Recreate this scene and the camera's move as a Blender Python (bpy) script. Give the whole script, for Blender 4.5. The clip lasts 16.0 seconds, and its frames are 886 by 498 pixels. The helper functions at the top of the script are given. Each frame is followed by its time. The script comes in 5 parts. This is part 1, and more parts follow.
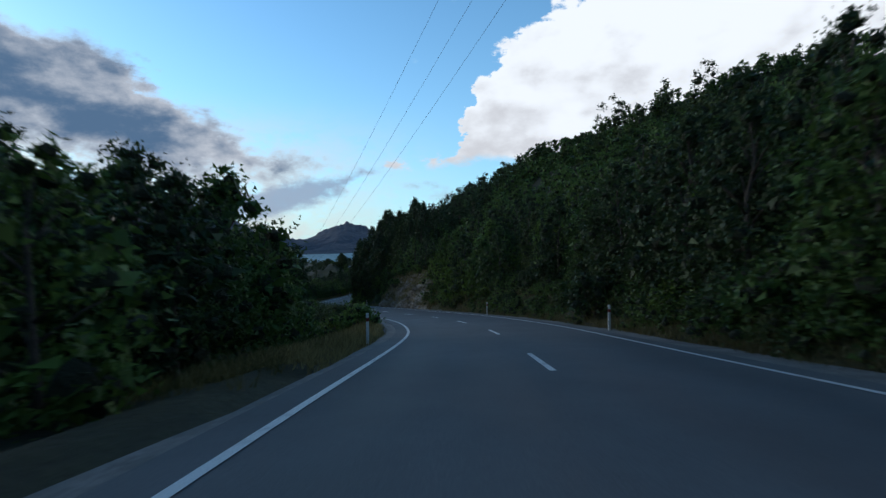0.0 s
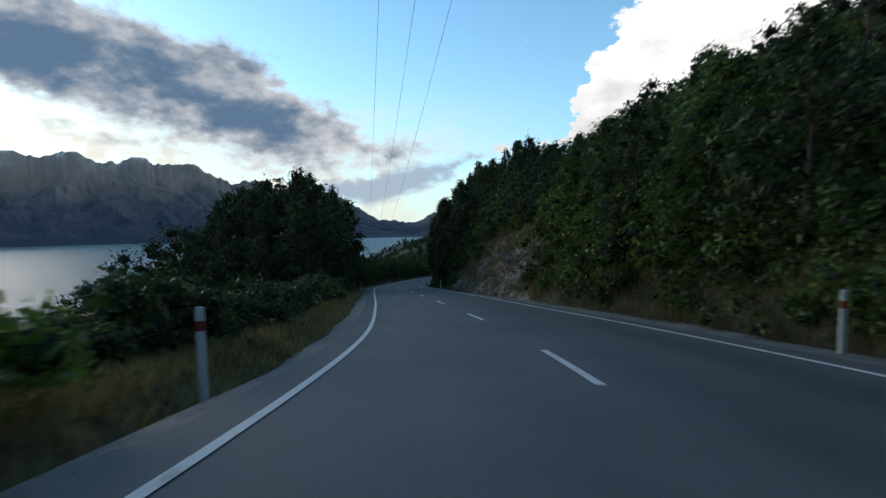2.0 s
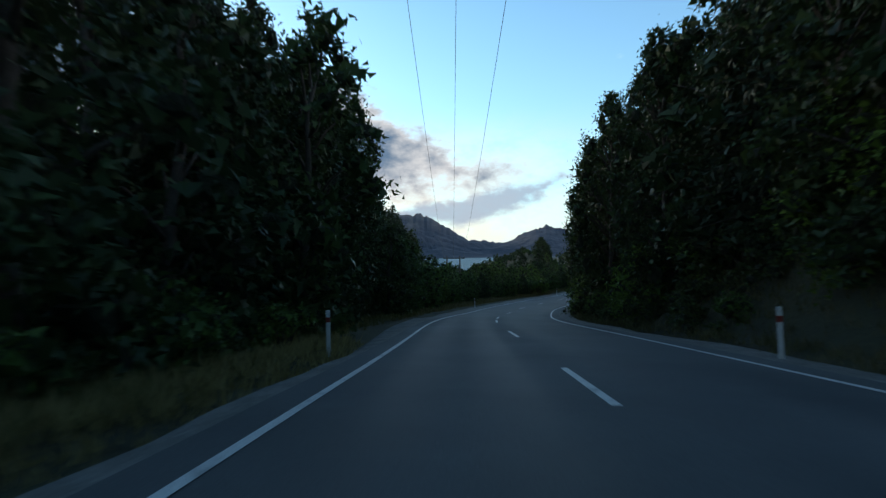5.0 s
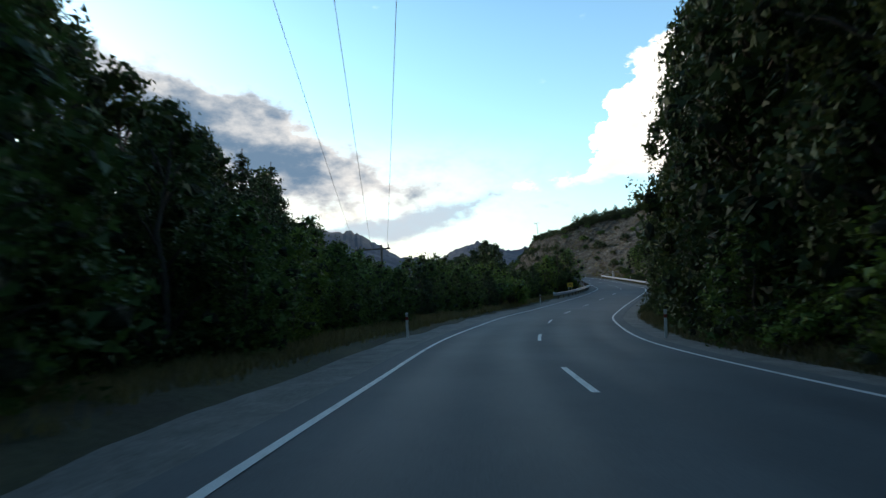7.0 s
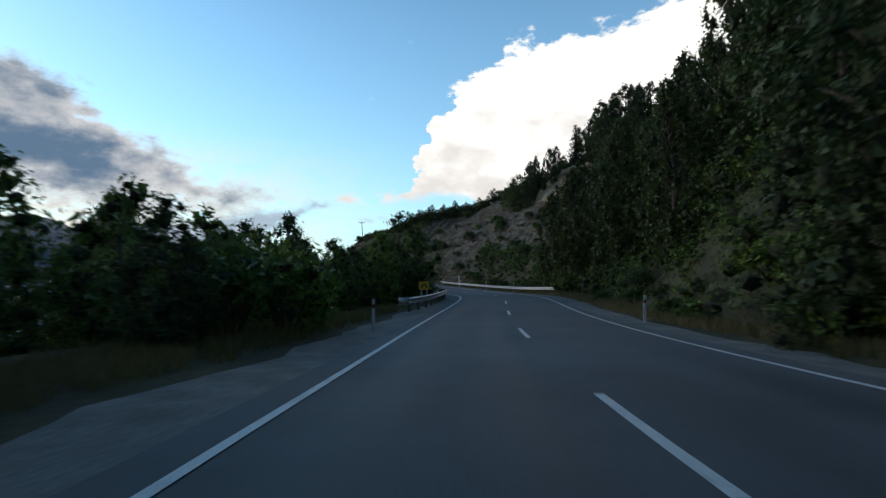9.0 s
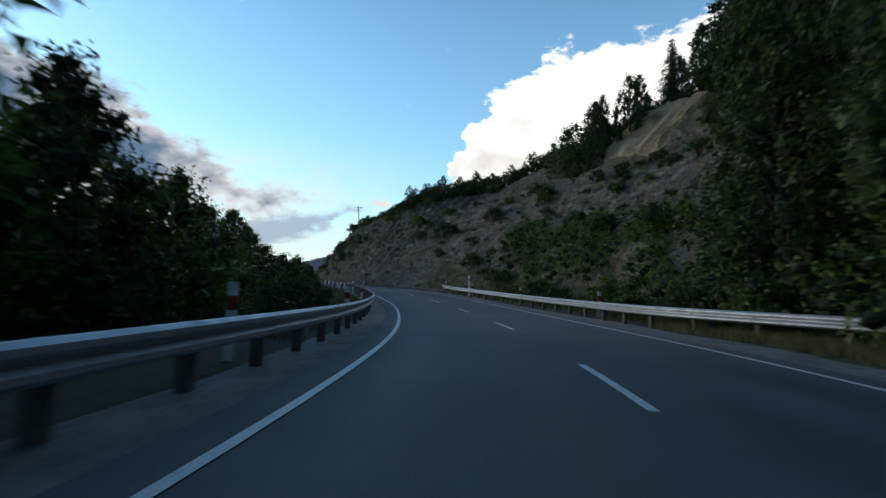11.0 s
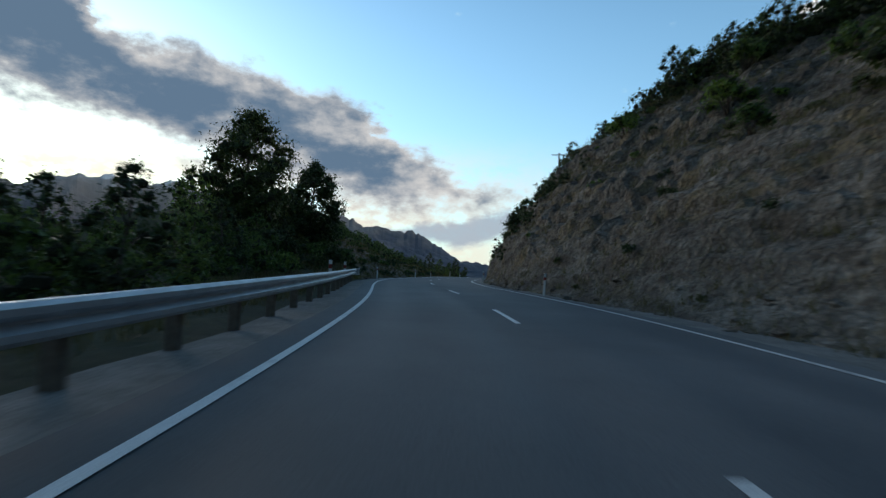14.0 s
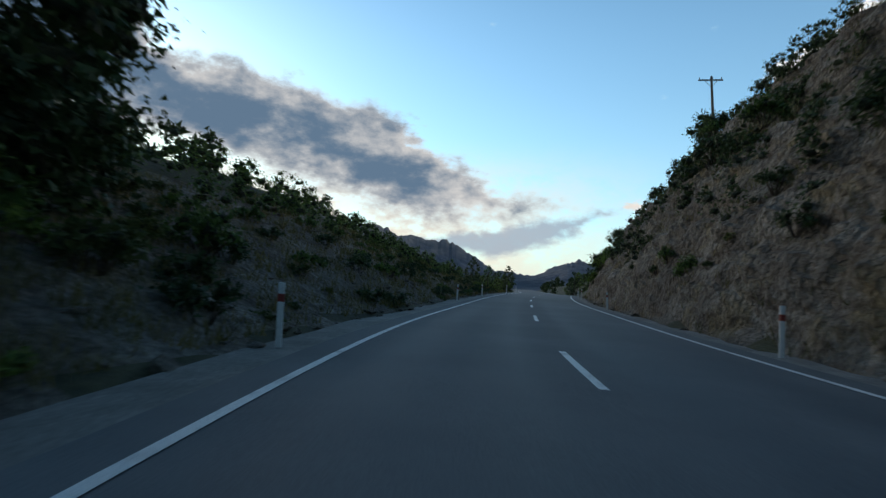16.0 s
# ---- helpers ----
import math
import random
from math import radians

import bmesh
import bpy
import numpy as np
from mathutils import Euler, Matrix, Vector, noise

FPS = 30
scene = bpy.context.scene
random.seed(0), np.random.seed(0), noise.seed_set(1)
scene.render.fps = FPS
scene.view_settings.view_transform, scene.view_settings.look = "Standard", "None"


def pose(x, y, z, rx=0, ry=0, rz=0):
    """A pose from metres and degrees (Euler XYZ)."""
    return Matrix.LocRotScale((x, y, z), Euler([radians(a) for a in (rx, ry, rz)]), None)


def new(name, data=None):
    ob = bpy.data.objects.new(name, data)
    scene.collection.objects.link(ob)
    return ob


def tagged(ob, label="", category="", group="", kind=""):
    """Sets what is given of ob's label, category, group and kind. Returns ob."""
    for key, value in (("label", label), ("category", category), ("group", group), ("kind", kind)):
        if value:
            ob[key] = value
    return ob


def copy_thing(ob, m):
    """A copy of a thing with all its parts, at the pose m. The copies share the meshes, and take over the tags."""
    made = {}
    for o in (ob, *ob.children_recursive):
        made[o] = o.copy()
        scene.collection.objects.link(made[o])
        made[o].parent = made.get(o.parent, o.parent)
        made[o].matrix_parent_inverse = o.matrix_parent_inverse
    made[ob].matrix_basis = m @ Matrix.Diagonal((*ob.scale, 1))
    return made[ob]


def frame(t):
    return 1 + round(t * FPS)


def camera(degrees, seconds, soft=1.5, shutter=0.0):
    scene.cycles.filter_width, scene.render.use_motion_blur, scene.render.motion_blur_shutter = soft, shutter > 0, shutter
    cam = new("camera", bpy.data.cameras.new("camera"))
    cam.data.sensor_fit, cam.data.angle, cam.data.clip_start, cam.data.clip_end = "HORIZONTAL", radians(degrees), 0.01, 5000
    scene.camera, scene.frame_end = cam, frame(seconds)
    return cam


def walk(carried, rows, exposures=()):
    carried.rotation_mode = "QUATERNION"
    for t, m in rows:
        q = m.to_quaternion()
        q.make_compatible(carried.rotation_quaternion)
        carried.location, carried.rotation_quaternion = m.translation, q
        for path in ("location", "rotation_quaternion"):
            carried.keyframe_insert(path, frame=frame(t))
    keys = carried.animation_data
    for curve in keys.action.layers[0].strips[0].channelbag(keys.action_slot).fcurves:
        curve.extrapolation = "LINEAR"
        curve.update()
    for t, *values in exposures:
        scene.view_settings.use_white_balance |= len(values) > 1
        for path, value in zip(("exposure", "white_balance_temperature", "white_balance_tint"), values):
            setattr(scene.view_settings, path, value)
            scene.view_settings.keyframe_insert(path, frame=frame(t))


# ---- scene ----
cam = camera(84.2, 16.0, soft=1.35, shutter=0.22)
ROWS = [
    (0, -0.49, 7.32, 0.27, -8.16, -0.68, -1.56),
    (0.5, 0.9, 15.55, -0.79, -6.66, -1.89, 0.6),
    (1, 2.25, 23.59, -1.82, -3.07, -1.61, -0.97),
    (1.5, 3.03, 31.88, -2.84, 0.01, -1.65, -0.4),
    (2, 3.08, 39.32, -3.71, 4.36, -2.25, -1.09),
    (2.5, 2.48, 48.33, -4.75, 9.51, -2.4, -0.69),
    (3, 1.2, 56.26, -5.62, 14.5, -0.83, -1.43),
    (3.5, -0.37, 63.89, -6.36, 16.23, -0.74, -1.03),
    (4, -2.09, 71.72, -7.11, 16.53, -0.76, -0.45),
    (4.5, -3.93, 79.88, -7.92, 15.77, -0.18, -0.71),
    (5, -5.8, 88.07, -8.75, 14.76, 0.39, -0.97),
    (5.5, -7.56, 96.32, -9.59, 13.25, 0.96, -1.23),
    (6, -9.36, 104.49, -10.42, 13.42, 1.54, -1.49),
    (6.5, -11.15, 112.74, -11.25, 9.96, 2.11, -1.75),
    (7, -12.26, 120.92, -12.03, 6.77, 2.25, -1.89),
    (7.5, -12.65, 128.78, -12.76, 1.73, 2.77, -1.27),
    (8, -12.75, 136.7, -13.37, -3.45, 3.18, -1.75),
    (8.5, -11.89, 145.36, -13.88, -9.29, 3.17, -1.3),
    (9, -10.12, 155.4, -14.36, -13.72, 3.36, -0.79),
    (9.5, -7.27, 165.3, -14.72, -15.24, 3.56, -0.29),
    (10, -4.06, 175.14, -14.93, -15.72, 3.75, 0.21),
    (10.5, -0.55, 184.85, -14.99, -15.38, 3.94, 0.72),
    (11, 2.78, 194.37, -14.97, -10.05, 4.13, 1.22),
    (11.5, 5.07, 203.61, -15.06, -6.95, 3.86, 2.07),
    (12, 6.3, 212.48, -15.16, -3.72, 3.61, 2.04),
    (12.5, 6.98, 222.02, -15.17, 0.8, 3.81, 2.74),
    (13, 6.94, 231.36, -15.05, 5.66, 3.8, 2.52),
    (13.5, 6.35, 239.61, -14.87, 10.35, 3.23, 1.74),
    (14, 5.16, 248.24, -14.65, 14.5, 2.85, 2.43),
    (14.5, 2.88, 256.95, -14.44, 18.04, 2.83, 1.14),
    (15, 0.03, 265.32, -14.31, 20.08, 3.59, 2.92),
    (15.5, -3.18, 273.47, -14.22, 20.95, 4.9, 3.4),
    (16, -5.67, 280.54, -14.16, 18.52, 3.74, 2.9),
]
walk(cam, [(t, pose(x, y, z, 90 + pitch, 0, yaw) @ pose(0, 0, 0, 0, 0, roll)) for t, x, y, z, yaw, pitch, roll in ROWS],
     exposures=[(0, -0.22, 5750, 10), (1, -0.08, 6150, 10), (2.5, 0.0, 6300, 10), (4.2, 0.0, 6350, 10), (6.3, 0.58, 6750, 10), (7.0, 0.5, 6850, 10), (8.0, 0.18, 6600, 10), (8.7, 0.06, 6500, 10),
                (11, 0.05, 6400, 10), (12.5, 0.04, 6500, 10), (14.5, 0.0, 6700, 10), (16, 0.0, 6700, 10)])

# ---------------------------------------------------------------- world, sun, exposure
SUN_AZ, SUN_EL = 55.0, 9.0          # degrees left of +y, above the lake


def build_world():
    w = bpy.data.worlds.new("dusk_sky")
    w.use_nodes = True
    scene.world = w
    nt = w.node_tree
    nt.nodes.clear()
    N, K = nt.nodes.new, nt.links.new

    def math_(op, a, b=None, c=None):
        n = N("ShaderNodeMath")
        n.operation = op
        for i, v in enumerate((a, b, c)):
            if v is None:
                continue
            if isinstance(v, (int, float)):
                n.inputs[i].default_value = v
            else:
                K(v, n.inputs[i])
        return n.outputs[0]

    def mix(f, a, b):
        n = N("ShaderNodeMix")
        n.data_type = "RGBA"
        for k, v in ((0, f), (6, a), (7, b)):
            if isinstance(v, (int, float)):
                n.inputs[k].default_value = v
            elif isinstance(v, tuple):
                n.inputs[k].default_value = (*v, 1)
            else:
                K(v, n.inputs[k])
        return n.outputs[2]

    def ramp(v, a, b):
        n = N("ShaderNodeMapRange")
        n.interpolation_type = "SMOOTHSTEP"
        K(v, n.inputs[0])
        n.inputs[1].default_value, n.inputs[2].default_value = a, b
        return n.outputs[0]

    tc = N("ShaderNodeTexCoord")
    sep = N("ShaderNodeSeparateXYZ")
    K(tc.outputs["Generated"], sep.inputs[0])
    x, y, z = sep.outputs
    az = math_("MULTIPLY", math_("ARCTAN2", math_("MULTIPLY", x, -1.0), y), 57.2958)
    el = math_("MULTIPLY", math_("ARCSINE", z), 57.2958)
    sky = N("ShaderNodeTexSky")
    sky.sky_type = "NISHITA"
    sky.sun_disc = False
    sky.sun_elevation, sky.sun_rotation = radians(SUN_EL), radians(-SUN_AZ)
    sky.altitude, sky.air_density, sky.dust_density, sky.ozone_density = 300, 1.0, 0.6, 2.0

    # cloud coordinates: degrees across and up, with billows at three sizes
    comb = N("ShaderNodeCombineXYZ")
    K(math_("MULTIPLY", az, 0.1), comb.inputs[0])
    K(math_("MULTIPLY", el, 0.17), comb.inputs[1])

    def billow(scale, detail, rough, z0):
        n, shift = N("ShaderNodeTexNoise"), N("ShaderNodeVectorMath")
        shift.inputs[1].default_value = (3.1 + z0, 7.7, z0)
        K(comb.outputs[0], shift.inputs[0])
        K(shift.outputs[0], n.inputs["Vector"])
        n.inputs["Scale"].default_value, n.inputs["Detail"].default_value, n.inputs["Roughness"].default_value = scale, detail, rough
        return math_("SUBTRACT", n.outputs[0], 0.5)

    n_big, n_mid, n_fine = billow(0.9, 3, 0.5, 0.0), billow(2.1, 6, 0.55, 2.3), billow(6.5, 5, 0.6, 5.1)
    rag = math_("ADD", math_("ADD", math_("MULTIPLY", n_big, 5.0), math_("MULTIPLY", n_mid, 9.0)), math_("MULTIPLY", n_fine, 3.2))
    az_r = math_("ADD", az, math_("ADD", math_("MULTIPLY", billow(2.4, 6, 0.6, 9.4), 9.0), math_("MULTIPLY", billow(7.5, 4, 0.6, 12.7), 3.5)))

    def outline(points):
        """Elevation of a cloud edge over azimuth."""
        r = N("ShaderNodeValToRGB")
        while len(r.color_ramp.elements) < len(points):
            r.color_ramp.elements.new(0.5)
        for e, (p, v) in zip(r.color_ramp.elements, sorted(points)):
            e.position, e.color = (p + 180) / 360, (v / 60, v / 60, v / 60, 1)
        K(math_("DIVIDE", math_("ADD", az_r, 180.0), 360.0), r.inputs[0])
        return math_("MULTIPLY", r.outputs[0], 60.0)

    def cloud(top, bottom, ragged=1.0, bottom_rag=0.6):
        """How deep inside a cloud the direction lies, in degrees, from above and from below."""
        over = math_("SUBTRACT", math_("ADD", outline(top), math_("MULTIPLY", rag, ragged)), el)
        under = math_("SUBTRACT", el, math_("ADD", outline(bottom), math_("MULTIPLY", rag, -bottom_rag)))
        return over, under

    BAND_TOP = [(-30, 0), (3, 8.5), (6, 10.4), (9, 10.6), (13, 11.3), (17, 14.0), (20.5, 15.8), (23.5, 18.3), (28, 19.7), (33, 20.4), (38, 21.4), (44, 22.4), (48, 21.8), (51, 23), (54, 28), (62, 33), (110, 30), (175, 18)]
    BAND_LOW = [(-30, 0), (3, 9.5), (8, 9.4), (11, 8.0), (15, 6.9), (21, 6.7), (26, 7.6), (31, 9.2), (37, 10.4), (43, 11.4), (50, 12.6), (60, 14), (110, 14), (175, 18)]
    BAR_TOP = [(-8, 5), (-3, 8.4), (0, 8.9), (4, 8.0), (7, 7.5), (12, 6.4), (16, 5.8), (22, 4.6), (30, 3)]
    BAR_LOW = [(-8, 8), (-3, 8.6), (0, 7.6), (3, 6.0), (6, 4.9), (13, 3.2), (20, 3.6), (30, 5)]
    WHITE_TOP = [(-150, 10), (-100, 30), (-60, 34), (-45, 30), (-36, 26.4), (-30, 26.8), (-25, 26.4), (-21, 24.8), (-18, 22.8), (-14.6, 20.0), (-12.6, 18), (-11.4, 15.4), (-10.6, 11.5), (-9, 10), (-4, 9.2), (0, 6)]
    WHITE_LOW = [(-150, 12), (-100, 6), (-60, 4), (-35, 6), (-20, 8), (-13, 9.8), (-9, 9.0), (-4, 8.6), (0, 9)]
    bo, bu = cloud(BAND_TOP, BAND_LOW, 0.62, 0.7)
    band = math_("MULTIPLY", ramp(bo, -0.7, 1.7), ramp(bu, -1.8, 2.2))
    deep = math_("ADD", math_("MINIMUM", bo, math_("MULTIPLY", bu, 1.1)), math_("ADD", math_("MULTIPLY", math_("ADD", n_big, n_mid), 9.0), math_("MULTIPLY", n_fine, 3.0)))
    band_core = ramp(deep, -2.6, 6.5)
    lo, lu = cloud(BAR_TOP, BAR_LOW, 0.3, 0.3)
    bar = math_("MULTIPLY", math_("MULTIPLY", ramp(lo, -0.5, 0.7), ramp(lu, -0.6, 0.9)), 0.85)
    wo, wu = cloud(WHITE_TOP, WHITE_LOW, 1.0, 0.35)
    white = math_("MULTIPLY", ramp(wo, -0.4, 0.8), ramp(wu, -0.5, 0.9))
    white_core = ramp(math_("ADD", math_("MULTIPLY", math_("ADD", n_mid, n_big), 6.0), math_("SUBTRACT", 1.0, math_("MULTIPLY", wu, 0.13))), -0.7, 2.0)
    # low evening light between band and horizon
    gz = math_("MULTIPLY", ramp(az, -14, 22), math_("MULTIPLY", ramp(el, 17, 8), ramp(math_("ADD", el, math_("MULTIPLY", rag, 0.4)), -3, 2)))
    glow = math_("MULTIPLY", gz, ramp(math_("ADD", 0.35, math_("MULTIPLY", math_("ADD", n_mid, math_("MULTIPLY", n_fine, 0.6)), 2.4)), -0.55, 0.75))
    wisp = math_("MULTIPLY", ramp(math_("ADD", n_mid, math_("MULTIPLY", n_fine, 0.5)), 0.2, 0.42), math_("MULTIPLY", ramp(el, 8, 14), 0.45))
    base = N("ShaderNodeVectorMath")
    base.operation = "MULTIPLY"
    K(sky.outputs[0], base.inputs[0])
    base.inputs[1].default_value = SKY_TINT
    # the evening sky deepens overhead and towards the east
    dusk = math_("SUBTRACT", 1.0, math_("MULTIPLY", ramp(el, 24, 65), 0.55))
    dusk = math_("MULTIPLY", dusk, math_("SUBTRACT", 1.0, math_("MULTIPLY", ramp(y, -0.1, -0.8), 0.45)))
    haze = math_("POWER", 2.718, math_("MULTIPLY", math_("ABSOLUTE", el), -0.085))
    c = mix(math_("MULTIPLY", haze, 0.8), base.outputs[0], HAZE)
    c = mix(wisp, c, HAZE)
    c = mix(math_("MULTIPLY", glow, 0.92), c, GLOW_C)
    c = mix(bar, c, BAR_C)
    c = mix(band, c, mix(band_core, BAND_EDGE, BAND_CORE))
    c = mix(white, c, mix(white_core, WHITE_EDGE, WHITE_CORE))
    bg = N("ShaderNodeBackground")
    K(c, bg.inputs[0])
    K(math_("MULTIPLY", dusk, SKY_STRENGTH), bg.inputs[1])
    out = N("ShaderNodeOutputWorld")
    K(bg.outputs[0], out.inputs[0])


SKY_STRENGTH = 0.166
SKY_TINT = (1.32, 1.8, 1.92)
HAZE, GLOW_C = (3.4, 5.0, 5.8), (5.3, 4.85, 4.15)
BAND_EDGE, BAND_CORE, BAR_C = (4.3, 4.25, 4.2), (0.7, 1.15, 1.75), (2.1, 2.6, 3.3)
WHITE_EDGE, WHITE_CORE = (6.8, 6.7, 6.4), (4.7, 4.5, 4.3)
build_world()
sun = bpy.data.lights.new("sun", "SUN")
sun.energy, sun.angle, sun.color = 1.45, radians(25), (1.0, 0.9, 0.78)
sun_ob = new("sun", sun)
sun_ob.matrix_world = pose(0, 0, 300, 90 - SUN_EL, 0, SUN_AZ + 180)
scene.view_settings.exposure = 0.0

# ---------------------------------------------------------------- road alignment
STATION0, HEAD_STEP, GRADE_STEP = -10.0, 8.0, 16.0
HEAD = [-8.68, -9.0, -10.62, -8.49, -1.8, 1.45, 5.85, 11.58, 11.78, 12.84, 12.6, 13.22, 11.3, 12.86, 13.0, 6.92, 1.53, 1.95, -8.04, -8.13, -16.57, -16.92, -18.79, -20.2, -20.68, -16.12, -10.8, -5.58, -3.87, 0.52, 4.35, 5.79, 14.37, 17.09, 21.29, 22.27, 17.01, 13.05, 8.7, 8.9, 8.67, 6.95, 5.2, 3.38, 3.99, 5.87, 7.9, 9.45, 10.2]
GRADE = [-7.34, -7.3, -6.63, -6.45, -5.17, -5.61, -5.7, -5.63, -5.42, -3.21, -2.3, -0.88, 0.4, -0.97, 0.07, 1.38, 1.42, 0.6, 0.45, -0.14, 0.01, 0.35, -0.21, -0.82, -1.42]
SG = np.arange(STATION0, 380.0, 1.0)


def smooth9(v):
    return np.convolve(np.pad(v, 4, "edge"), np.ones(9) / 9, "valid")


_h = smooth9(np.radians(np.interp(SG, STATION0 + HEAD_STEP * np.arange(len(HEAD)), HEAD)))
_g = smooth9(np.radians(np.interp(SG, STATION0 + GRADE_STEP * np.arange(len(GRADE)), GRADE)))
_d = np.stack([-np.sin(_h) * np.cos(_g), np.cos(_h) * np.cos(_g), np.sin(_g)], -1)
_c = np.concatenate([[[0, 0, 0]], np.cumsum(_d[:-1], 0)])
# straight on at both ends
_b = np.arange(-140.0, STATION0)
_e = np.arange(380.0, 640.0)
SB = np.concatenate([_b, SG, _e])
CB = np.concatenate([_c[0] + (_b - STATION0)[:, None] * _d[0] * [1, 1, 0.6], _c, _c[-1] + (_e - SG[-1])[:, None] * _d[-1] * [1, 1, 0.2]])
HB = np.concatenate([np.full(len(_b), _h[0]), _h, np.full(len(_e), _h[-1])])


def road_at(s, d=0.0, up=0.0):
    """World place at station s, d metres to the right of the centre line, up metres over the road."""
    s, d, up = np.broadcast_arrays(np.asarray(s, float), d, up)
    h = np.interp(s, SB, HB)
    p = np.stack([np.interp(s, SB, CB[:, k]) for k in range(3)], -1)
    return p + np.stack([np.cos(h) * d, np.sin(h) * d, up], -1)


def heading(s):
    return float(np.interp(s, SB, HB))


def nearest(xy):
    """Station and signed distance to the right of the road for places xy."""
    out_s, out_d = np.empty(len(xy)), np.empty(len(xy))
    n = np.stack([np.cos(HB), np.sin(HB)], -1)
    for i in range(0, len(xy), 4000):
        v = xy[i:i + 4000, None] - CB[None, ::2, :2]
        k = (v ** 2).sum(-1).argmin(1)
        w = v[np.arange(len(k)), k]
        sgn = np.sign((w * n[::2][k]).sum(-1))
        out_s[i:i + 4000], out_d[i:i + 4000] = SB[::2][k], sgn * np.hypot(w[:, 0], w[:, 1])
    return out_s, out_d


def fbm(xy, scale, octaves=4, seed=0, rough=0.5):
    """Value noise on numpy arrays, about -0.5 to 0.5."""
    rng = np.random.RandomState(seed)
    tab = rng.rand(256, 256)
    total, amp, norm = 0.0, 1.0, 0.0
    for o in range(octaves):
        p = xy / scale * 2 ** o + 17.3 * o
        i = np.floor(p).astype(int)
        f = p - i
        f = f * f * (3 - 2 * f)
        a, b = i[..., 0] & 255, i[..., 1] & 255
        a1, b1 = (a + 1) & 255, (b + 1) & 255
        v = (tab[a, b] * (1 - f[..., 0]) + tab[a1, b] * f[..., 0]) * (1 - f[..., 1]) + (tab[a, b1] * (1 - f[..., 0]) + tab[a1, b1] * f[..., 0]) * f[..., 1]
        total, norm, amp = total + (v - 0.5) * amp, norm + amp, amp * rough
    return total / norm


LAKE_Z = -46.0
# right bank: foot distance, height and slope of the cut, slope of the hill above it
R_S = [-60, 0, 45, 54, 78, 84, 130, 170, 195, 215, 235, 250, 265, 280, 300, 325, 345, 370, 420]
R_FOOT = [5.8, 5.8, 5.6, 5.2, 5.2, 6.0, 6.6, 7.2, 8.4, 9, 7.5, 5.8, 5.2, 5.0, 5.0, 5.2, 5.6, 6, 7]
R_CUT = [2, 2, 3, 4.0, 4.0, 3, 7, 12, 17, 26, 30, 26, 19, 16.6, 14.2, 15.6, 9.5, 4, 2]
R_STEEP = [40, 40, 45, 57, 57, 48, 55, 54, 44, 36, 37.5, 36.5, 37, 46, 54, 53, 44, 35, 30]
R_HILL = [25, 25, 25, 24, 25, 28, 30, 36, 34, 26, 18, 14, 10, 6, 4, 2, 0, 0, 0]
# left side: verge width, slope beyond (negative falls to the lake), run of that slope
L_S = [-60, 0, 20, 40, 75, 95, 150, 180, 200, 235, 255, 270, 281, 300, 325, 350, 380, 420]
L_FOOT = [6.0, 6.0, 6.0, 6.0, 6.5, 7.5, 9, 7, 6.5, 6.5, 6.5, 6.5, 6.0, 5.6, 6.0, 6.5, 7, 7]
L_SLOPE = [-12, -14, -18, -22, -18, -12, -5, -8, -14, -14, -5, 8, 25, 30, 26, 12, 4, 4]
L_RUN = [40, 40, 40, 40, 35, 30, 30, 30, 30, 30, 20, 12, 11, 11, 11, 12, 16, 20]


def ground_z(xy):
    s, d = nearest(xy)
    z = np.interp(s, SB, CB[:, 2])
    lump = fbm(xy, 14.0, 4, 3)
    right, a = d > 0, np.abs(d)
    # right
    foot, cut = np.interp(s, R_S, R_FOOT), np.interp(s, R_S, R_CUT)
    st, hill = np.tan(np.radians(np.interp(s, R_S, R_STEEP))), np.tan(np.radians(np.interp(s, R_S, R_HILL)))
    out = np.maximum(a - foot, 0)
    run = cut / st
    zr = np.minimum(out, run) * st + np.maximum(out - run, 0) * hill
    far = np.maximum(out - 48, 0)
    zr = zr - far * hill * 0.5 - np.maximum(out - 110, 0) * hill * 0.4
    # left
    footl, sl, rn = np.interp(s, L_S, L_FOOT), np.tan(np.radians(np.interp(s, L_S, L_SLOPE))), np.interp(s, L_S, L_RUN)
    outl = np.maximum(a - footl, 0)
    zl = np.minimum(outl, rn) * sl - np.maximum(outl - rn, 0) * 0.42
    rise = np.where(right, zr, zl)
    away = np.where(right, out, outl)
    z = z + rise + lump * np.clip(away / 4, 0, 1) * np.clip(1.2 + away / 15, 0, 5)
    z = z - 0.35 * np.clip((5.4 - a) / 0.6, 0, 1)
    return np.maximum(z, LAKE_Z - 6)


# cut faces: first and last station, seed, roughness, ledges (height, depth)
ROCK_FACE = (58, 83, 61, 1.8, [])
CUT_BANK = (204, 352, 71, 1.25, [(3.6, 0.4), (7.2, 1.1), (12.5, 0.9)])


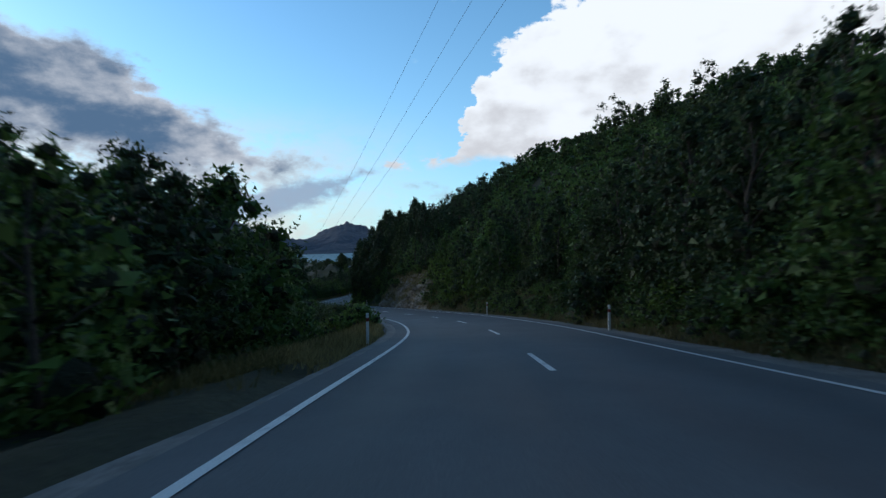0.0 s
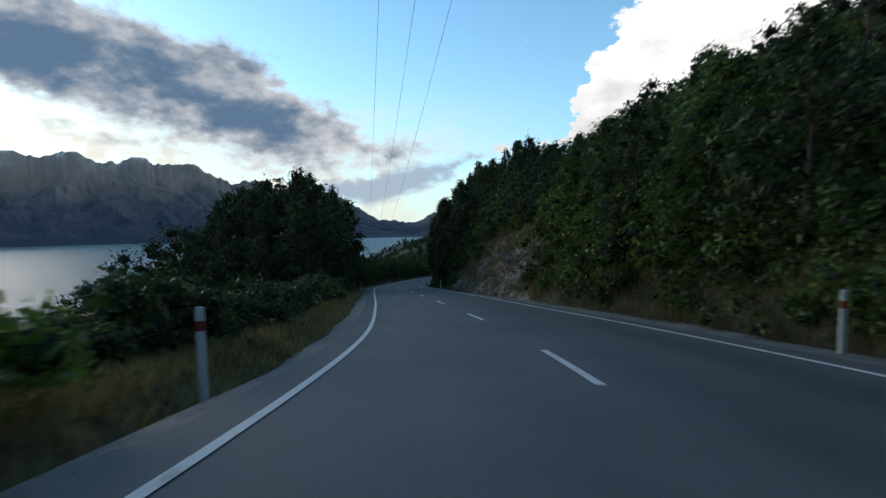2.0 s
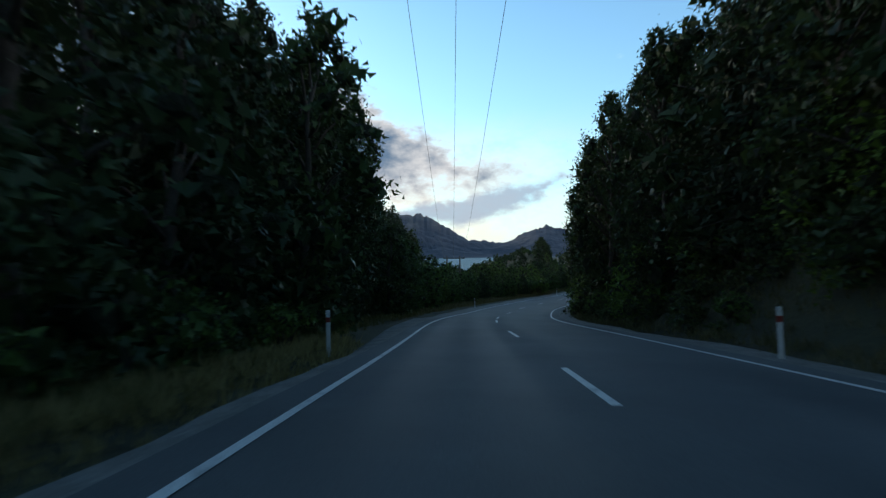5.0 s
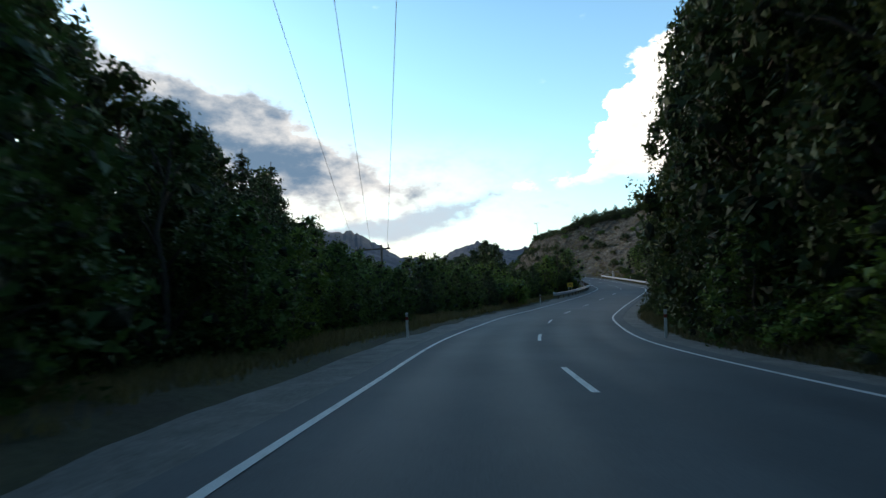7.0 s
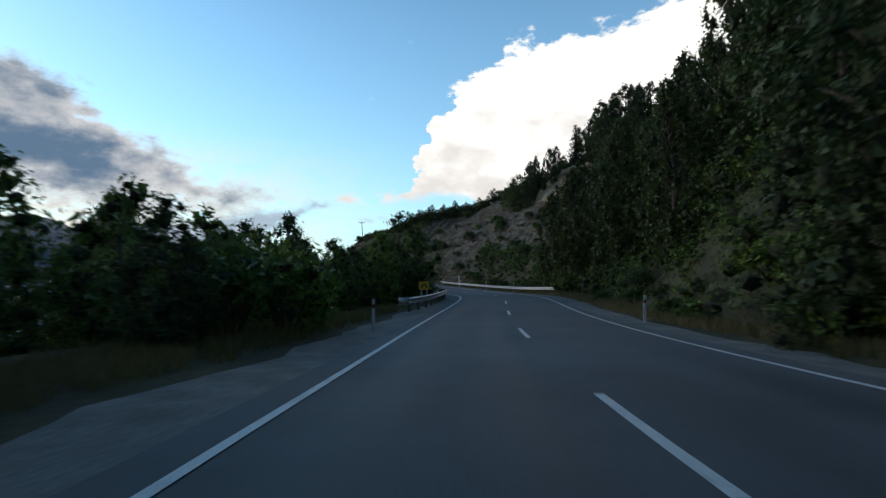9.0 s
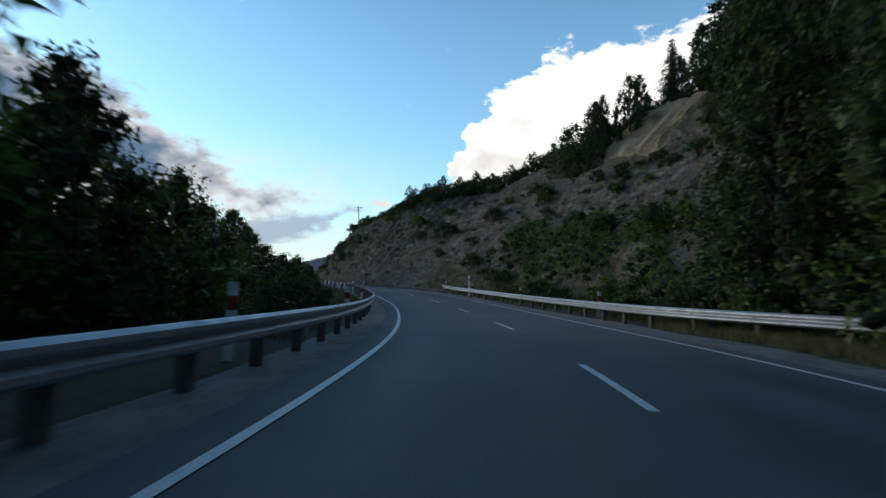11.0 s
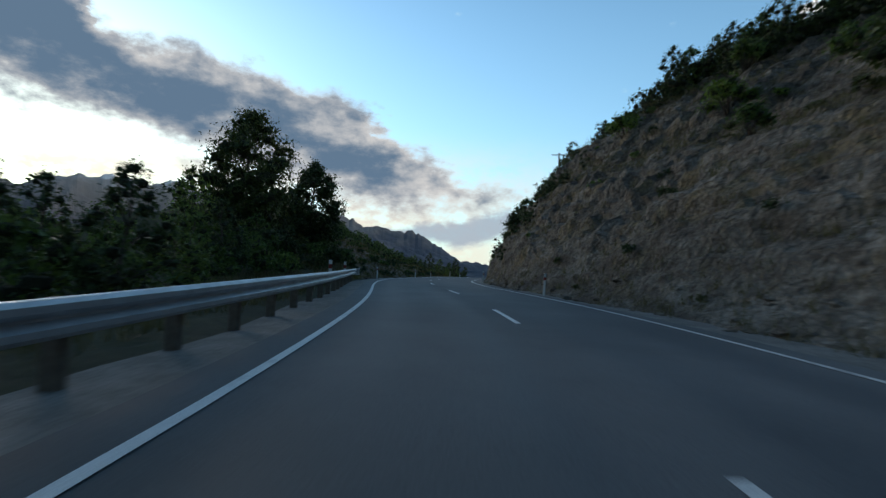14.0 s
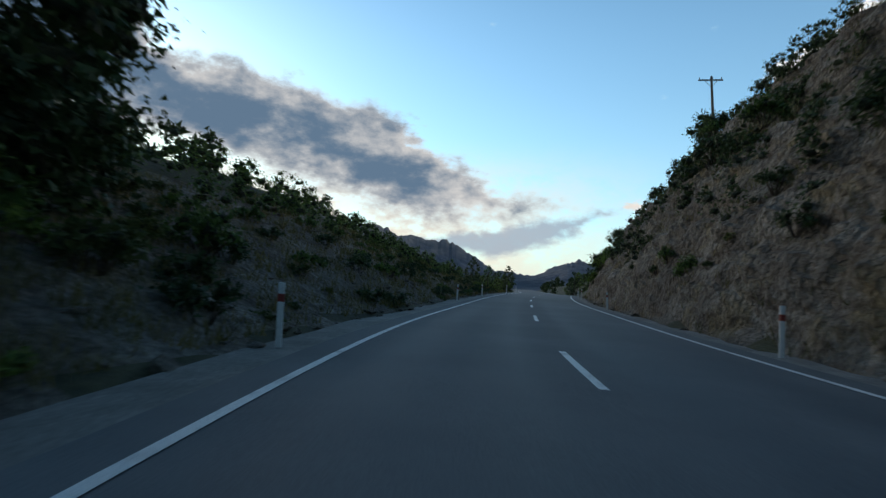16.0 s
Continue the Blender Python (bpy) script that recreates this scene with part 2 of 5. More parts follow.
def face_push(face, S, D, z):
    """How far a cut face stands proud of the smooth bank, in slabs and ledges."""
    s0, s1, seed, rough, ledges = face
    foot, cut = np.interp(S, R_S, R_FOOT), np.interp(S, R_S, R_CUT)
    run = cut / np.tan(np.radians(np.interp(S, R_S, R_STEEP)))
    V = (D - foot + 0.8) / (run + 1.6)
    q = np.stack([S, D * 1.4 + S * 0.18], -1)
    rid = 0.5 - np.abs(fbm(q, 4.2, 5, seed, 0.6)) * 2
    slab = fbm(q * [0.35, 1.6], 1.7, 4, seed + 1, 0.6)
    blocks = np.floor(slab * 7) / 7 + fbm(q, 0.9, 3, seed + 2) * 0.35
    edge = np.clip(np.minimum(np.minimum(V, 1 - V) * 7, np.minimum(S - s0, s1 - S) / 3.0), 0, 1)
    push = (0.3 * rough + rough * (0.9 * blocks + 0.55 * rid)) * edge - 0.5 * (1 - edge)
    up = z - np.interp(S, SB, CB[:, 2])
    for level, deep in ledges:
        push = push + deep * edge * np.clip((level - up) / 0.5, 0, 1) * np.clip((up - level + 5) / 3, 0, 1)
    return push


def rooted_z(xy):
    """Height of the surface that plants root in: the ground, or a cut face over it."""
    z = ground_z(xy)
    S, D = nearest(xy)
    st = np.radians(np.interp(S, R_S, R_STEEP))
    for face in (ROCK_FACE, CUT_BANK):
        on = (D > 4) & (S > face[0]) & (S < face[1])
        z = np.where(on, z + np.maximum(face_push(face, S, D, z), 0) / np.cos(st), z)
    return z


def ground_at(s, d):
    p = road_at(s, d)
    return Vector((p[0], p[1], float(ground_z(np.array([[p[0], p[1]]]))[0])))

# ---------------------------------------------------------------- materials
def shader(name):
    m = bpy.data.materials.new(name)
    m.use_nodes = True
    return m, m.node_tree, m.node_tree.nodes["Principled BSDF"]


def noise_node(nt, scale, detail=6, rough=0.55, coord="Object"):
    tc, n = nt.nodes.new("ShaderNodeTexCoord"), nt.nodes.new("ShaderNodeTexNoise")
    n.inputs["Scale"].default_value, n.inputs["Detail"].default_value, n.inputs["Roughness"].default_value = scale, detail, rough
    if coord == "World":
        g = nt.nodes.new("ShaderNodeNewGeometry")
        nt.links.new(g.outputs["Position"], n.inputs["Vector"])
    else:
        nt.links.new(tc.outputs[coord], n.inputs["Vector"])
    return n.outputs[0]


def ramp_node(nt, value, stops):
    r = nt.nodes.new("ShaderNodeValToRGB")
    while len(r.color_ramp.elements) < len(stops):
        r.color_ramp.elements.new(0.5)
    for e, (p, c) in zip(r.color_ramp.elements, stops):
        e.position, e.color = p, (*c, 1)
    nt.links.new(value, r.inputs[0])
    return r.outputs[0]


def mix_node(nt, fac, a, b, blend="MIX"):
    n = nt.nodes.new("ShaderNodeMix")
    n.data_type, n.blend_type = "RGBA", blend
    for k, v in ((0, fac), (6, a), (7, b)):
        if isinstance(v, (int, float)):
            n.inputs[k].default_value = v
        elif isinstance(v, tuple):
            n.inputs[k].default_value = (*v, 1)
        else:
            nt.links.new(v, n.inputs[k])
    return n.outputs[2]


def bump_node(nt, height, strength, distance):
    b = nt.nodes.new("ShaderNodeBump")
    b.inputs["Strength"].default_value, b.inputs["Distance"].default_value = strength, distance
    nt.links.new(height, b.inputs["Height"])
    return b.outputs[0]


def surface(name, stops, scale, rough=0.9, fine=None, bump=0.4, dist=0.02, coord="World", metal=0.0, big=None):
    """A two-scale surface: colour stops over coarse noise, speckle from fine noise, relief from both."""
    m, nt, p = shader(name)
    n = noise_node(nt, scale, 8, 0.6, coord)
    c = ramp_node(nt, n, stops)
    f = noise_node(nt, fine or scale * 20, 4, 0.65, coord)
    speck = ramp_node(nt, f, [(0.25, (0.55, 0.55, 0.55)), (0.75, (1.3, 1.3, 1.3))])
    c = mix_node(nt, 1.0, c, speck, "MULTIPLY")
    if big:
        b = ramp_node(nt, noise_node(nt, big, 3, 0.5, coord), [(0.3, (0.75, 0.75, 0.75)), (0.7, (1.2, 1.2, 1.2))])
        c = mix_node(nt, 1.0, c, b, "MULTIPLY")
    nt.links.new(c, p.inputs["Base Color"])
    p.inputs["Roughness"].default_value, p.inputs["Metallic"].default_value = rough, metal
    nt.links.new(bump_node(nt, f, bump, dist), p.inputs["Normal"])
    return m


def broken_ground(name, crack, earth, stone, grass, scale):
    """Cut ground: earth and broken stone in tilted beds, with patches of dry grass."""
    m, nt, p = shader(name)
    g, mp = nt.nodes.new("ShaderNodeNewGeometry"), nt.nodes.new("ShaderNodeMapping")
    mp.inputs["Rotation"].default_value = (0.25, 0.35, 0.3)
    mp.inputs["Scale"].default_value = (0.55, 0.55, 1.5)
    nt.links.new(g.outputs["Position"], mp.inputs[0])
    beds = nt.nodes.new("ShaderNodeTexNoise")
    beds.inputs["Scale"].default_value, beds.inputs["Detail"].default_value, beds.inputs["Roughness"].default_value = 0.8, 8, 0.68
    nt.links.new(mp.outputs[0], beds.inputs["Vector"])
    rubble = nt.nodes.new("ShaderNodeTexVoronoi")
    rubble.inputs["Scale"].default_value = 4.6
    wob = noise_node(nt, 1.5, 5, 0.6, "World")
    add = nt.nodes.new("ShaderNodeVectorMath")
    nt.links.new(g.outputs["Position"], add.inputs[0])
    nt.links.new(wob, add.inputs[1])
    nt.links.new(add.outputs[0], rubble.inputs["Vector"])
    patch = noise_node(nt, scale, 5, 0.62, "World")
    c = ramp_node(nt, beds.outputs[0], [(0.32, crack), (0.43, earth), (0.53, tuple(0.5 * (u + w) for u, w in zip(earth, stone))), (0.6, stone), (0.7, earth)])
    c = mix_node(nt, ramp_node(nt, patch, [(0.42, (0, 0, 0)), (0.6, (0.75, 0.75, 0.75))]), c, earth)
    c = mix_node(nt, ramp_node(nt, noise_node(nt, scale * 3.1, 7, 0.7, "World"), [(0.52, (0, 0, 0)), (0.64, (0.8, 0.8, 0.8))]), c, grass)
    c = mix_node(nt, 1.0, c, ramp_node(nt, rubble.outputs["Distance"], [(0.0, (1.25, 1.25, 1.25)), (0.55, (0.9, 0.9, 0.9)), (0.9, (0.45, 0.43, 0.4))]), "MULTIPLY")
    fine = noise_node(nt, 9.0, 5, 0.7, "World")
    c = mix_node(nt, 1.0, c, ramp_node(nt, fine, [(0.3, (0.5, 0.5, 0.5)), (0.7, (1.4, 1.4, 1.4))]), "MULTIPLY")
    nt.links.new(c, p.inputs["Base Color"])
    p.inputs["Roughness"].default_value = 0.95
    h = mix_node(nt, 0.5, mix_node(nt, 0.45, beds.outputs[0], fine), rubble.outputs["Distance"])
    nt.links.new(bump_node(nt, h, 1.0, 0.28), p.inputs["Normal"])
    return m


def foliage(name, dark, light, warm, translucent=0.25):
    m, nt, p = shader(name)
    g, o = nt.nodes.new("ShaderNodeNewGeometry"), nt.nodes.new("ShaderNodeObjectInfo")
    c = mix_node(nt, g.outputs["Random Per Island"], dark, light)
    r = ramp_node(nt, o.outputs["Random"], [(0.0, (0.7, 0.75, 0.75)), (0.6, (1.0, 1.0, 1.0)), (0.85, warm), (1.0, (1.25, 1.25, 1.1))])
    c = mix_node(nt, 1.0, c, r, "MULTIPLY")
    nt.links.new(c, p.inputs["Base Color"])
    p.inputs["Roughness"].default_value = 0.55
    p.inputs["Specular IOR Level"].default_value = 0.3
    t, s = nt.nodes.new("ShaderNodeBsdfTranslucent"), nt.nodes.new("ShaderNodeMixShader")
    nt.links.new(c, t.inputs[0])
    s.inputs[0].default_value = translucent
    nt.links.new(p.outputs[0], s.inputs[1])
    nt.links.new(t.outputs[0], s.inputs[2])
    nt.links.new(s.outputs[0], nt.nodes["Material Output"].inputs[0])
    return m


def plain(name, color, rough=0.5, metal=0.0, scale=8.0, wear=0.25):
    m, nt, p = shader(name)
    n = noise_node(nt, scale, 8, 0.65)
    lo = tuple(v * (1 - wear) for v in color)
    nt.links.new(ramp_node(nt, n, [(0.3, lo), (0.62, color)]), p.inputs["Base Color"])
    r = ramp_node(nt, n, [(0.3, (min(rough + 0.2, 1),) * 3), (0.7, (rough,) * 3)])
    nt.links.new(r, p.inputs["Roughness"])
    p.inputs["Metallic"].default_value = metal
    return m


M_ASPHALT = surface("chip_seal_asphalt", [(0.3, (0.1, 0.106, 0.112)), (0.7, (0.15, 0.155, 0.16))], 0.35, 0.82, 55.0, 0.5, 0.006, big=0.08)


def wheel_wear(m):
    """Polished darker wheel tracks and patches on the seal, by the distance from the centre line."""
    nt = m.node_tree
    p = nt.nodes["Principled BSDF"]
    old = p.inputs["Base Color"].links[0].from_socket
    at, w = nt.nodes.new("ShaderNodeAttribute"), nt.nodes.new("ShaderNodeMapRange")
    at.attribute_name = "wear"
    add = nt.nodes.new("ShaderNodeMath")
    add.operation = "MULTIPLY_ADD"
    nt.links.new(noise_node(nt, 0.5, 6, 0.65, "World"), add.inputs[0])
    add.inputs[1].default_value = 0.9
    nt.links.new(at.outputs["Fac"], add.inputs[2])
    w.inputs[1].default_value, w.inputs[2].default_value = 0.45, 1.35
    nt.links.new(add.outputs[0], w.inputs[0])
    nt.links.new(mix_node(nt, w.outputs[0], old, mix_node(nt, 1.0, old, (0.62, 0.63, 0.66), "MULTIPLY")), p.inputs["Base Color"])
    nt.links.new(ramp_node(nt, w.outputs[0], [(0.0, (0.86,) * 3), (1.0, (0.66,) * 3)]), p.inputs["Roughness"])


wheel_wear(M_ASPHALT)
M_LINE = surface("worn_white_line_paint", [(0.28, (0.4, 0.4, 0.4)), (0.45, (0.78, 0.78, 0.76))], 2.5, 0.6, 60.0, 0.3, 0.003)
M_GRAVEL = surface("grey_gravel", [(0.3, (0.14, 0.135, 0.125)), (0.7, (0.26, 0.25, 0.235))], 1.2, 0.95, 14.0, 0.9, 0.03)
M_SOIL = surface("bush_soil_and_grass", [(0.25, (0.03, 0.027, 0.016)), (0.5, (0.046, 0.05, 0.022)), (0.75, (0.09, 0.08, 0.036))], 0.35, 0.95, 5.0, 0.9, 0.08, big=0.05)
M_ROCK = broken_ground("schist_rock", (0.05, 0.045, 0.038), (0.2, 0.17, 0.13), (0.47, 0.445, 0.39), (0.24, 0.175, 0.08), 0.3)
M_CLAY = broken_ground("weathered_cut_bank", (0.04, 0.033, 0.027), (0.115, 0.095, 0.074), (0.25, 0.235, 0.205), (0.18, 0.14, 0.07), 0.16)
M_PALE = surface("pale_tan_scarp", [(0.3, (0.15, 0.11, 0.06)), (0.45, (0.28, 0.215, 0.13)), (0.62, (0.42, 0.36, 0.27)), (0.78, (0.24, 0.165, 0.08))], 0.3, 0.95, 3.0, 1.0, 0.25, big=0.1)
M_BARK = surface("grey_brown_bark", [(0.3, (0.05, 0.04, 0.032)), (0.7, (0.13, 0.11, 0.09))], 3.0, 0.9, 30.0, 0.8, 0.02, coord="Object")
M_PALE_BARK = surface("pale_dead_wood", [(0.3, (0.16, 0.14, 0.12)), (0.7, (0.3, 0.27, 0.23))], 3.0, 0.9, 30.0, 0.8, 0.02, coord="Object")
# dark filler inside crowns: the inner shade put into the base colour
M_CROWN_SHADE = surface("crown_shade_filler", [(0.3, (0.02, 0.024, 0.013)), (0.7, (0.05, 0.06, 0.03))], 2.0, 1.0, 14.0, 1.0, 0.1)
M_LEAF = foliage("mixed_green_leaves", (0.05, 0.09, 0.024), (0.14, 0.225, 0.05), (1.3, 1.2, 0.75))
M_LEAF_DARK = foliage("dark_beech_leaves", (0.028, 0.049, 0.019), (0.072, 0.112, 0.037), (1.25, 1.1, 0.85), 0.2)
M_LEAF_LIGHT = foliage("light_shrub_leaves", (0.05, 0.07, 0.02), (0.11, 0.14, 0.045), (1.3, 1.05, 0.7))
M_NEEDLE = foliage("dark_conifer_needles", (0.024, 0.04, 0.02), (0.056, 0.08, 0.036), (1.1, 1.1, 0.9), 0.15)
M_GRASS = foliage("dry_verge_grass", (0.08, 0.085, 0.03), (0.2, 0.17, 0.08), (1.2, 1.1, 0.8), 0.3)
M_DRY = foliage("bleached_dry_grass", (0.14, 0.115, 0.05), (0.36, 0.29, 0.14), (1.1, 1.05, 0.9), 0.3)
M_WHITE = plain("white_marker_plastic", (0.75, 0.75, 0.73), 0.5)
M_RED = plain("red_reflector_band", (0.28, 0.035, 0.025), 0.4)
M_BLACK = plain("black_band", (0.03, 0.03, 0.032), 0.5)
M_STEEL = plain("galvanised_steel", (0.5, 0.52, 0.54), 0.42, 0.7, 3.0, 0.25)
M_TIMBER = plain("weathered_timber", (0.17, 0.14, 0.11), 0.85, 0, 12.0, 0.4)
M_CONCRETE = plain("grey_concrete", (0.3, 0.29, 0.27), 0.9, 0, 6.0, 0.3)
M_YELLOW = plain("yellow_sign_sheet", (0.75, 0.45, 0.03), 0.45)
M_WIRE = plain("dull_aluminium_cable", (0.16, 0.17, 0.18), 0.5, 0.4)


# ---------------------------------------------------------------- mesh helpers
def mesh_of(name, verts, faces, material=None, smooth=False):
    me = bpy.data.meshes.new(name)
    me.from_pydata([tuple(map(float, v)) for v in verts] if not isinstance(verts, np.ndarray) else verts.tolist(), [], faces.tolist() if isinstance(faces, np.ndarray) else faces)
    if material:
        me.materials.append(material)
    if smooth:
        me.polygons.foreach_set("use_smooth", [True] * len(me.polygons))
    me.update()
    return me


def part(name, me, material, parent, label=""):
    """Links one mesh (bmesh or mesh) under a thing or part."""
    if isinstance(me, bmesh.types.BMesh):
        bm, me = me, bpy.data.meshes.new(name)
        bm.to_mesh(me)
        bm.free()
    if material and not me.materials:
        me.materials.append(material)
    ob = new(name, me)
    ob.parent = parent
    if label:
        ob["label"] = label
    return ob


def thing(name, me, label, category, group="", kind="", place=None):
    ob = new(name, me)
    tagged(ob, label, category, group, kind)
    if place is not None:
        ob.matrix_world = place
    return ob


def box(bm, size, centre, turn=None, bevel=0.0):
    r = bmesh.ops.create_cube(bm, size=1.0, matrix=Matrix.Translation(centre) @ (turn or Matrix.Identity(4)) @ Matrix.Diagonal((*size, 1)))
    if bevel:
        edges = list({e for v in r["verts"] for e in v.link_edges})
        bmesh.ops.bevel(bm, geom=edges, offset=bevel, segments=1, affect="EDGES")


def cone(bm, r1, r2, depth, centre, sides=12, turn=None):
    bmesh.ops.create_cone(bm, cap_ends=True, segments=sides, radius1=r1, radius2=r2, depth=depth, matrix=Matrix.Translation(centre) @ (turn or Matrix.Identity(4)))


def tube(points, radii, sides=7):
    """Verts and faces of a tapered tube along points."""
    P = np.asarray(points, float)
    t = np.gradient(P, axis=0)
    t /= np.linalg.norm(t, axis=1, keepdims=True) + 1e-9
    a = np.cross(t, [0.31, 0.95, 0.05])
    a /= np.linalg.norm(a, axis=1, keepdims=True) + 1e-9
    b = np.cross(t, a)
    ang = np.arange(sides) * 2 * np.pi / sides
    V = (P[:, None] + np.asarray(radii)[:, None, None] * (np.cos(ang)[None, :, None] * a[:, None] + np.sin(ang)[None, :, None] * b[:, None])).reshape(-1, 3)
    F = [[i * sides + j, i * sides + (j + 1) % sides, (i + 1) * sides + (j + 1) % sides, (i + 1) * sides + j] for i in range(len(P) - 1) for j in range(sides)]
    F.append([(len(P) - 1) * sides + j for j in range(sides)])
    F.append(list(range(sides))[::-1])
    return V, F


def join(pieces):
    V, F, n = [], [], 0
    for v, f in pieces:
        V.append(np.asarray(v, float))
        F += [[i + n for i in q] for q in f]
        n += len(v)
    return np.concatenate(V), F


def leaves(rng, pos, size, aspect=0.55, droop=0.0, out=None):
    """Pointed leaf blades at pos, with their long side in a random direction."""
    n = len(pos)
    u = rng.normal(size=(n, 3))
    if out is not None:
        u += out * 1.2
    u[:, 2] -= droop
    u /= np.linalg.norm(u, axis=1, keepdims=True)
    w = np.cross(u, rng.normal(size=(n, 3)))
    w /= np.linalg.norm(w, axis=1, keepdims=True) + 1e-9
    k = (size * (0.55 + 0.9 * rng.rand(n)))[:, None]
    V = np.stack([pos - u * k * 0.5 - w * k * aspect * 0.5, pos - u * k * 0.3 + w * k * aspect * 0.6, pos + u * k * 0.6], 1).reshape(-1, 3)
    F = np.arange(3 * n).reshape(n, 3)
    return V, F


ICO = bmesh.new()
bmesh.ops.create_icosphere(ICO, subdivisions=1, radius=1.0)
ICO_V, ICO_F = np.array([v.co[:] for v in ICO.verts]), np.array([[v.index for v in f.verts] for f in ICO.faces])
ICO.free()


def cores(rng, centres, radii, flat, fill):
    """Ragged filler masses inside the lobes of a crown, coloured dark as its inner shade."""
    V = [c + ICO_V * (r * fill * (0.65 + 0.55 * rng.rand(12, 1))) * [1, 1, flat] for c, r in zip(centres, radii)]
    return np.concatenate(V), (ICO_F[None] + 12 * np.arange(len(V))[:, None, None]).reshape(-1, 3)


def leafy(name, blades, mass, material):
    """One crown mesh: leaf blades over filler masses in the crown shade colour."""
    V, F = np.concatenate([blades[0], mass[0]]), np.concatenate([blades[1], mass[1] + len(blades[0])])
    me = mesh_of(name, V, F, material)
    me.materials.append(M_CROWN_SHADE)
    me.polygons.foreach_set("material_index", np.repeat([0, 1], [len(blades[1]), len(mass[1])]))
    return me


def lobes(rng, centres, radii, total, leaf, material, droop, flat=0.85, twigs=14, fill=0.34):
    """A crown of leafy lobes: each lobe is a cluster of twig ends with small blades round a core coloured as shade."""
    radii = np.asarray(radii)
    share = radii ** 2 / (radii ** 2).sum()
    P, O, K = [], [], []
    for c, r, k in zip(centres, radii, share):
        m = max(int(total * k), 12)
        u = rng.normal(size=(twigs, 3))
        u /= np.linalg.norm(u, axis=1, keepdims=True)
        ends = u * (0.6 + 0.38 * rng.rand(twigs, 1))
        pick = rng.randint(twigs, size=m)
        v = rng.normal(size=(m, 3))
        q = ends[pick] * (0.4 + 0.65 * rng.rand(m, 1) ** 0.6) + v * (0.13 + 0.08 * rng.rand(m, 1))
        P.append(c + q * r * [1, 1, flat])
        O.append(q / (np.linalg.norm(q, axis=1, keepdims=True) + 1e-6))
        K.append(np.full(m, leaf))
        i = max(int(m * 0.2), 6)
        v = rng.normal(size=(i, 3))
        v /= np.linalg.norm(v, axis=1, keepdims=True)
        P.append(c + v * r * 0.6 * rng.rand(i, 1) ** 0.5 * [1, 1, flat])
        O.append(v * 0)
        K.append(np.full(i, min(leaf * 2.2, r * 0.6)))
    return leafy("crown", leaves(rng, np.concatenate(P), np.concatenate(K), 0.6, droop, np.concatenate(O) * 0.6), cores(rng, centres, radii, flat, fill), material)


def clump_points(rng, centres, radii, per, flat=0.8):
    P, O = [], []
    for c, r in zip(centres, radii):
        v = rng.normal(size=(per, 3))
        v /= np.linalg.norm(v, axis=1, keepdims=True)
        P.append(c + v * (r * (0.3 + 0.75 * rng.rand(per, 1) ** 0.6 + 0.12 * rng.normal(size=(per, 1)))) * [1, 1, flat])
        O.append(v)
    return np.concatenate(P), np.concatenate(O)


# ---------------------------------------------------------------- plants
def broad_tree(seed, height, width, leaf_m, n, total, leaf, low=0.25, upright=0.85, slim=1.0):
    """A tapered trunk with limbs and a crown of leafy lobes."""
    rng = np.random.RandomState(seed)
    lean = rng.normal(size=2) * 0.04 * height
    k = np.linspace(0, 1, 6)[:, None]
    path = k * np.array([lean[0], lean[1], height * 0.85]) + np.concatenate([rng.normal(size=(6, 2)) * 0.02 * height * k, np.zeros((6, 1))], 1)
    pieces = [tube(path, np.linspace(0.018, 0.004, 6) * height, 7)]
    centres, radii = [], []
    for i in range(n):
        f = (i + 0.6 * rng.rand()) / n
        prof = np.sin(np.pi * (0.22 + 0.74 * f)) ** 0.8
        r = width * (0.17 + 0.09 * rng.rand()) * (1.1 - 0.5 * f) * slim
        spread = max(width * 0.5 * prof - r * 0.8, 0) * (0.55 + 0.6 * rng.rand())
        a = i * 2.4 + rng.normal() * 0.4
        z = height * (low + (1 - low) * f) - r * 0.35
        base = np.array([np.interp(z / (height * 0.85), k[:, 0], path[:, q]) for q in range(2)] + [0])
        c = base + [np.cos(a) * spread, np.sin(a) * spread, z]
        start = np.array([np.interp(max(z / height - 0.15, 0.05), k[:, 0] * 0.85, path[:, q]) for q in range(3)])
        if i % 2 == 0:
            pieces.append(tube([start, (start + c) / 2 + [0, 0, 0.02 * height], c], np.array([0.007, 0.005, 0.002]) * height, 3))
        centres.append(c)
        radii.append(r)
    tv, tf = join(pieces)
    return mesh_of("trunk", tv, tf, M_BARK, True), lobes(rng, centres, radii, total, leaf, leaf_m, 0.25 if upright < 1 else -0.5, upright)


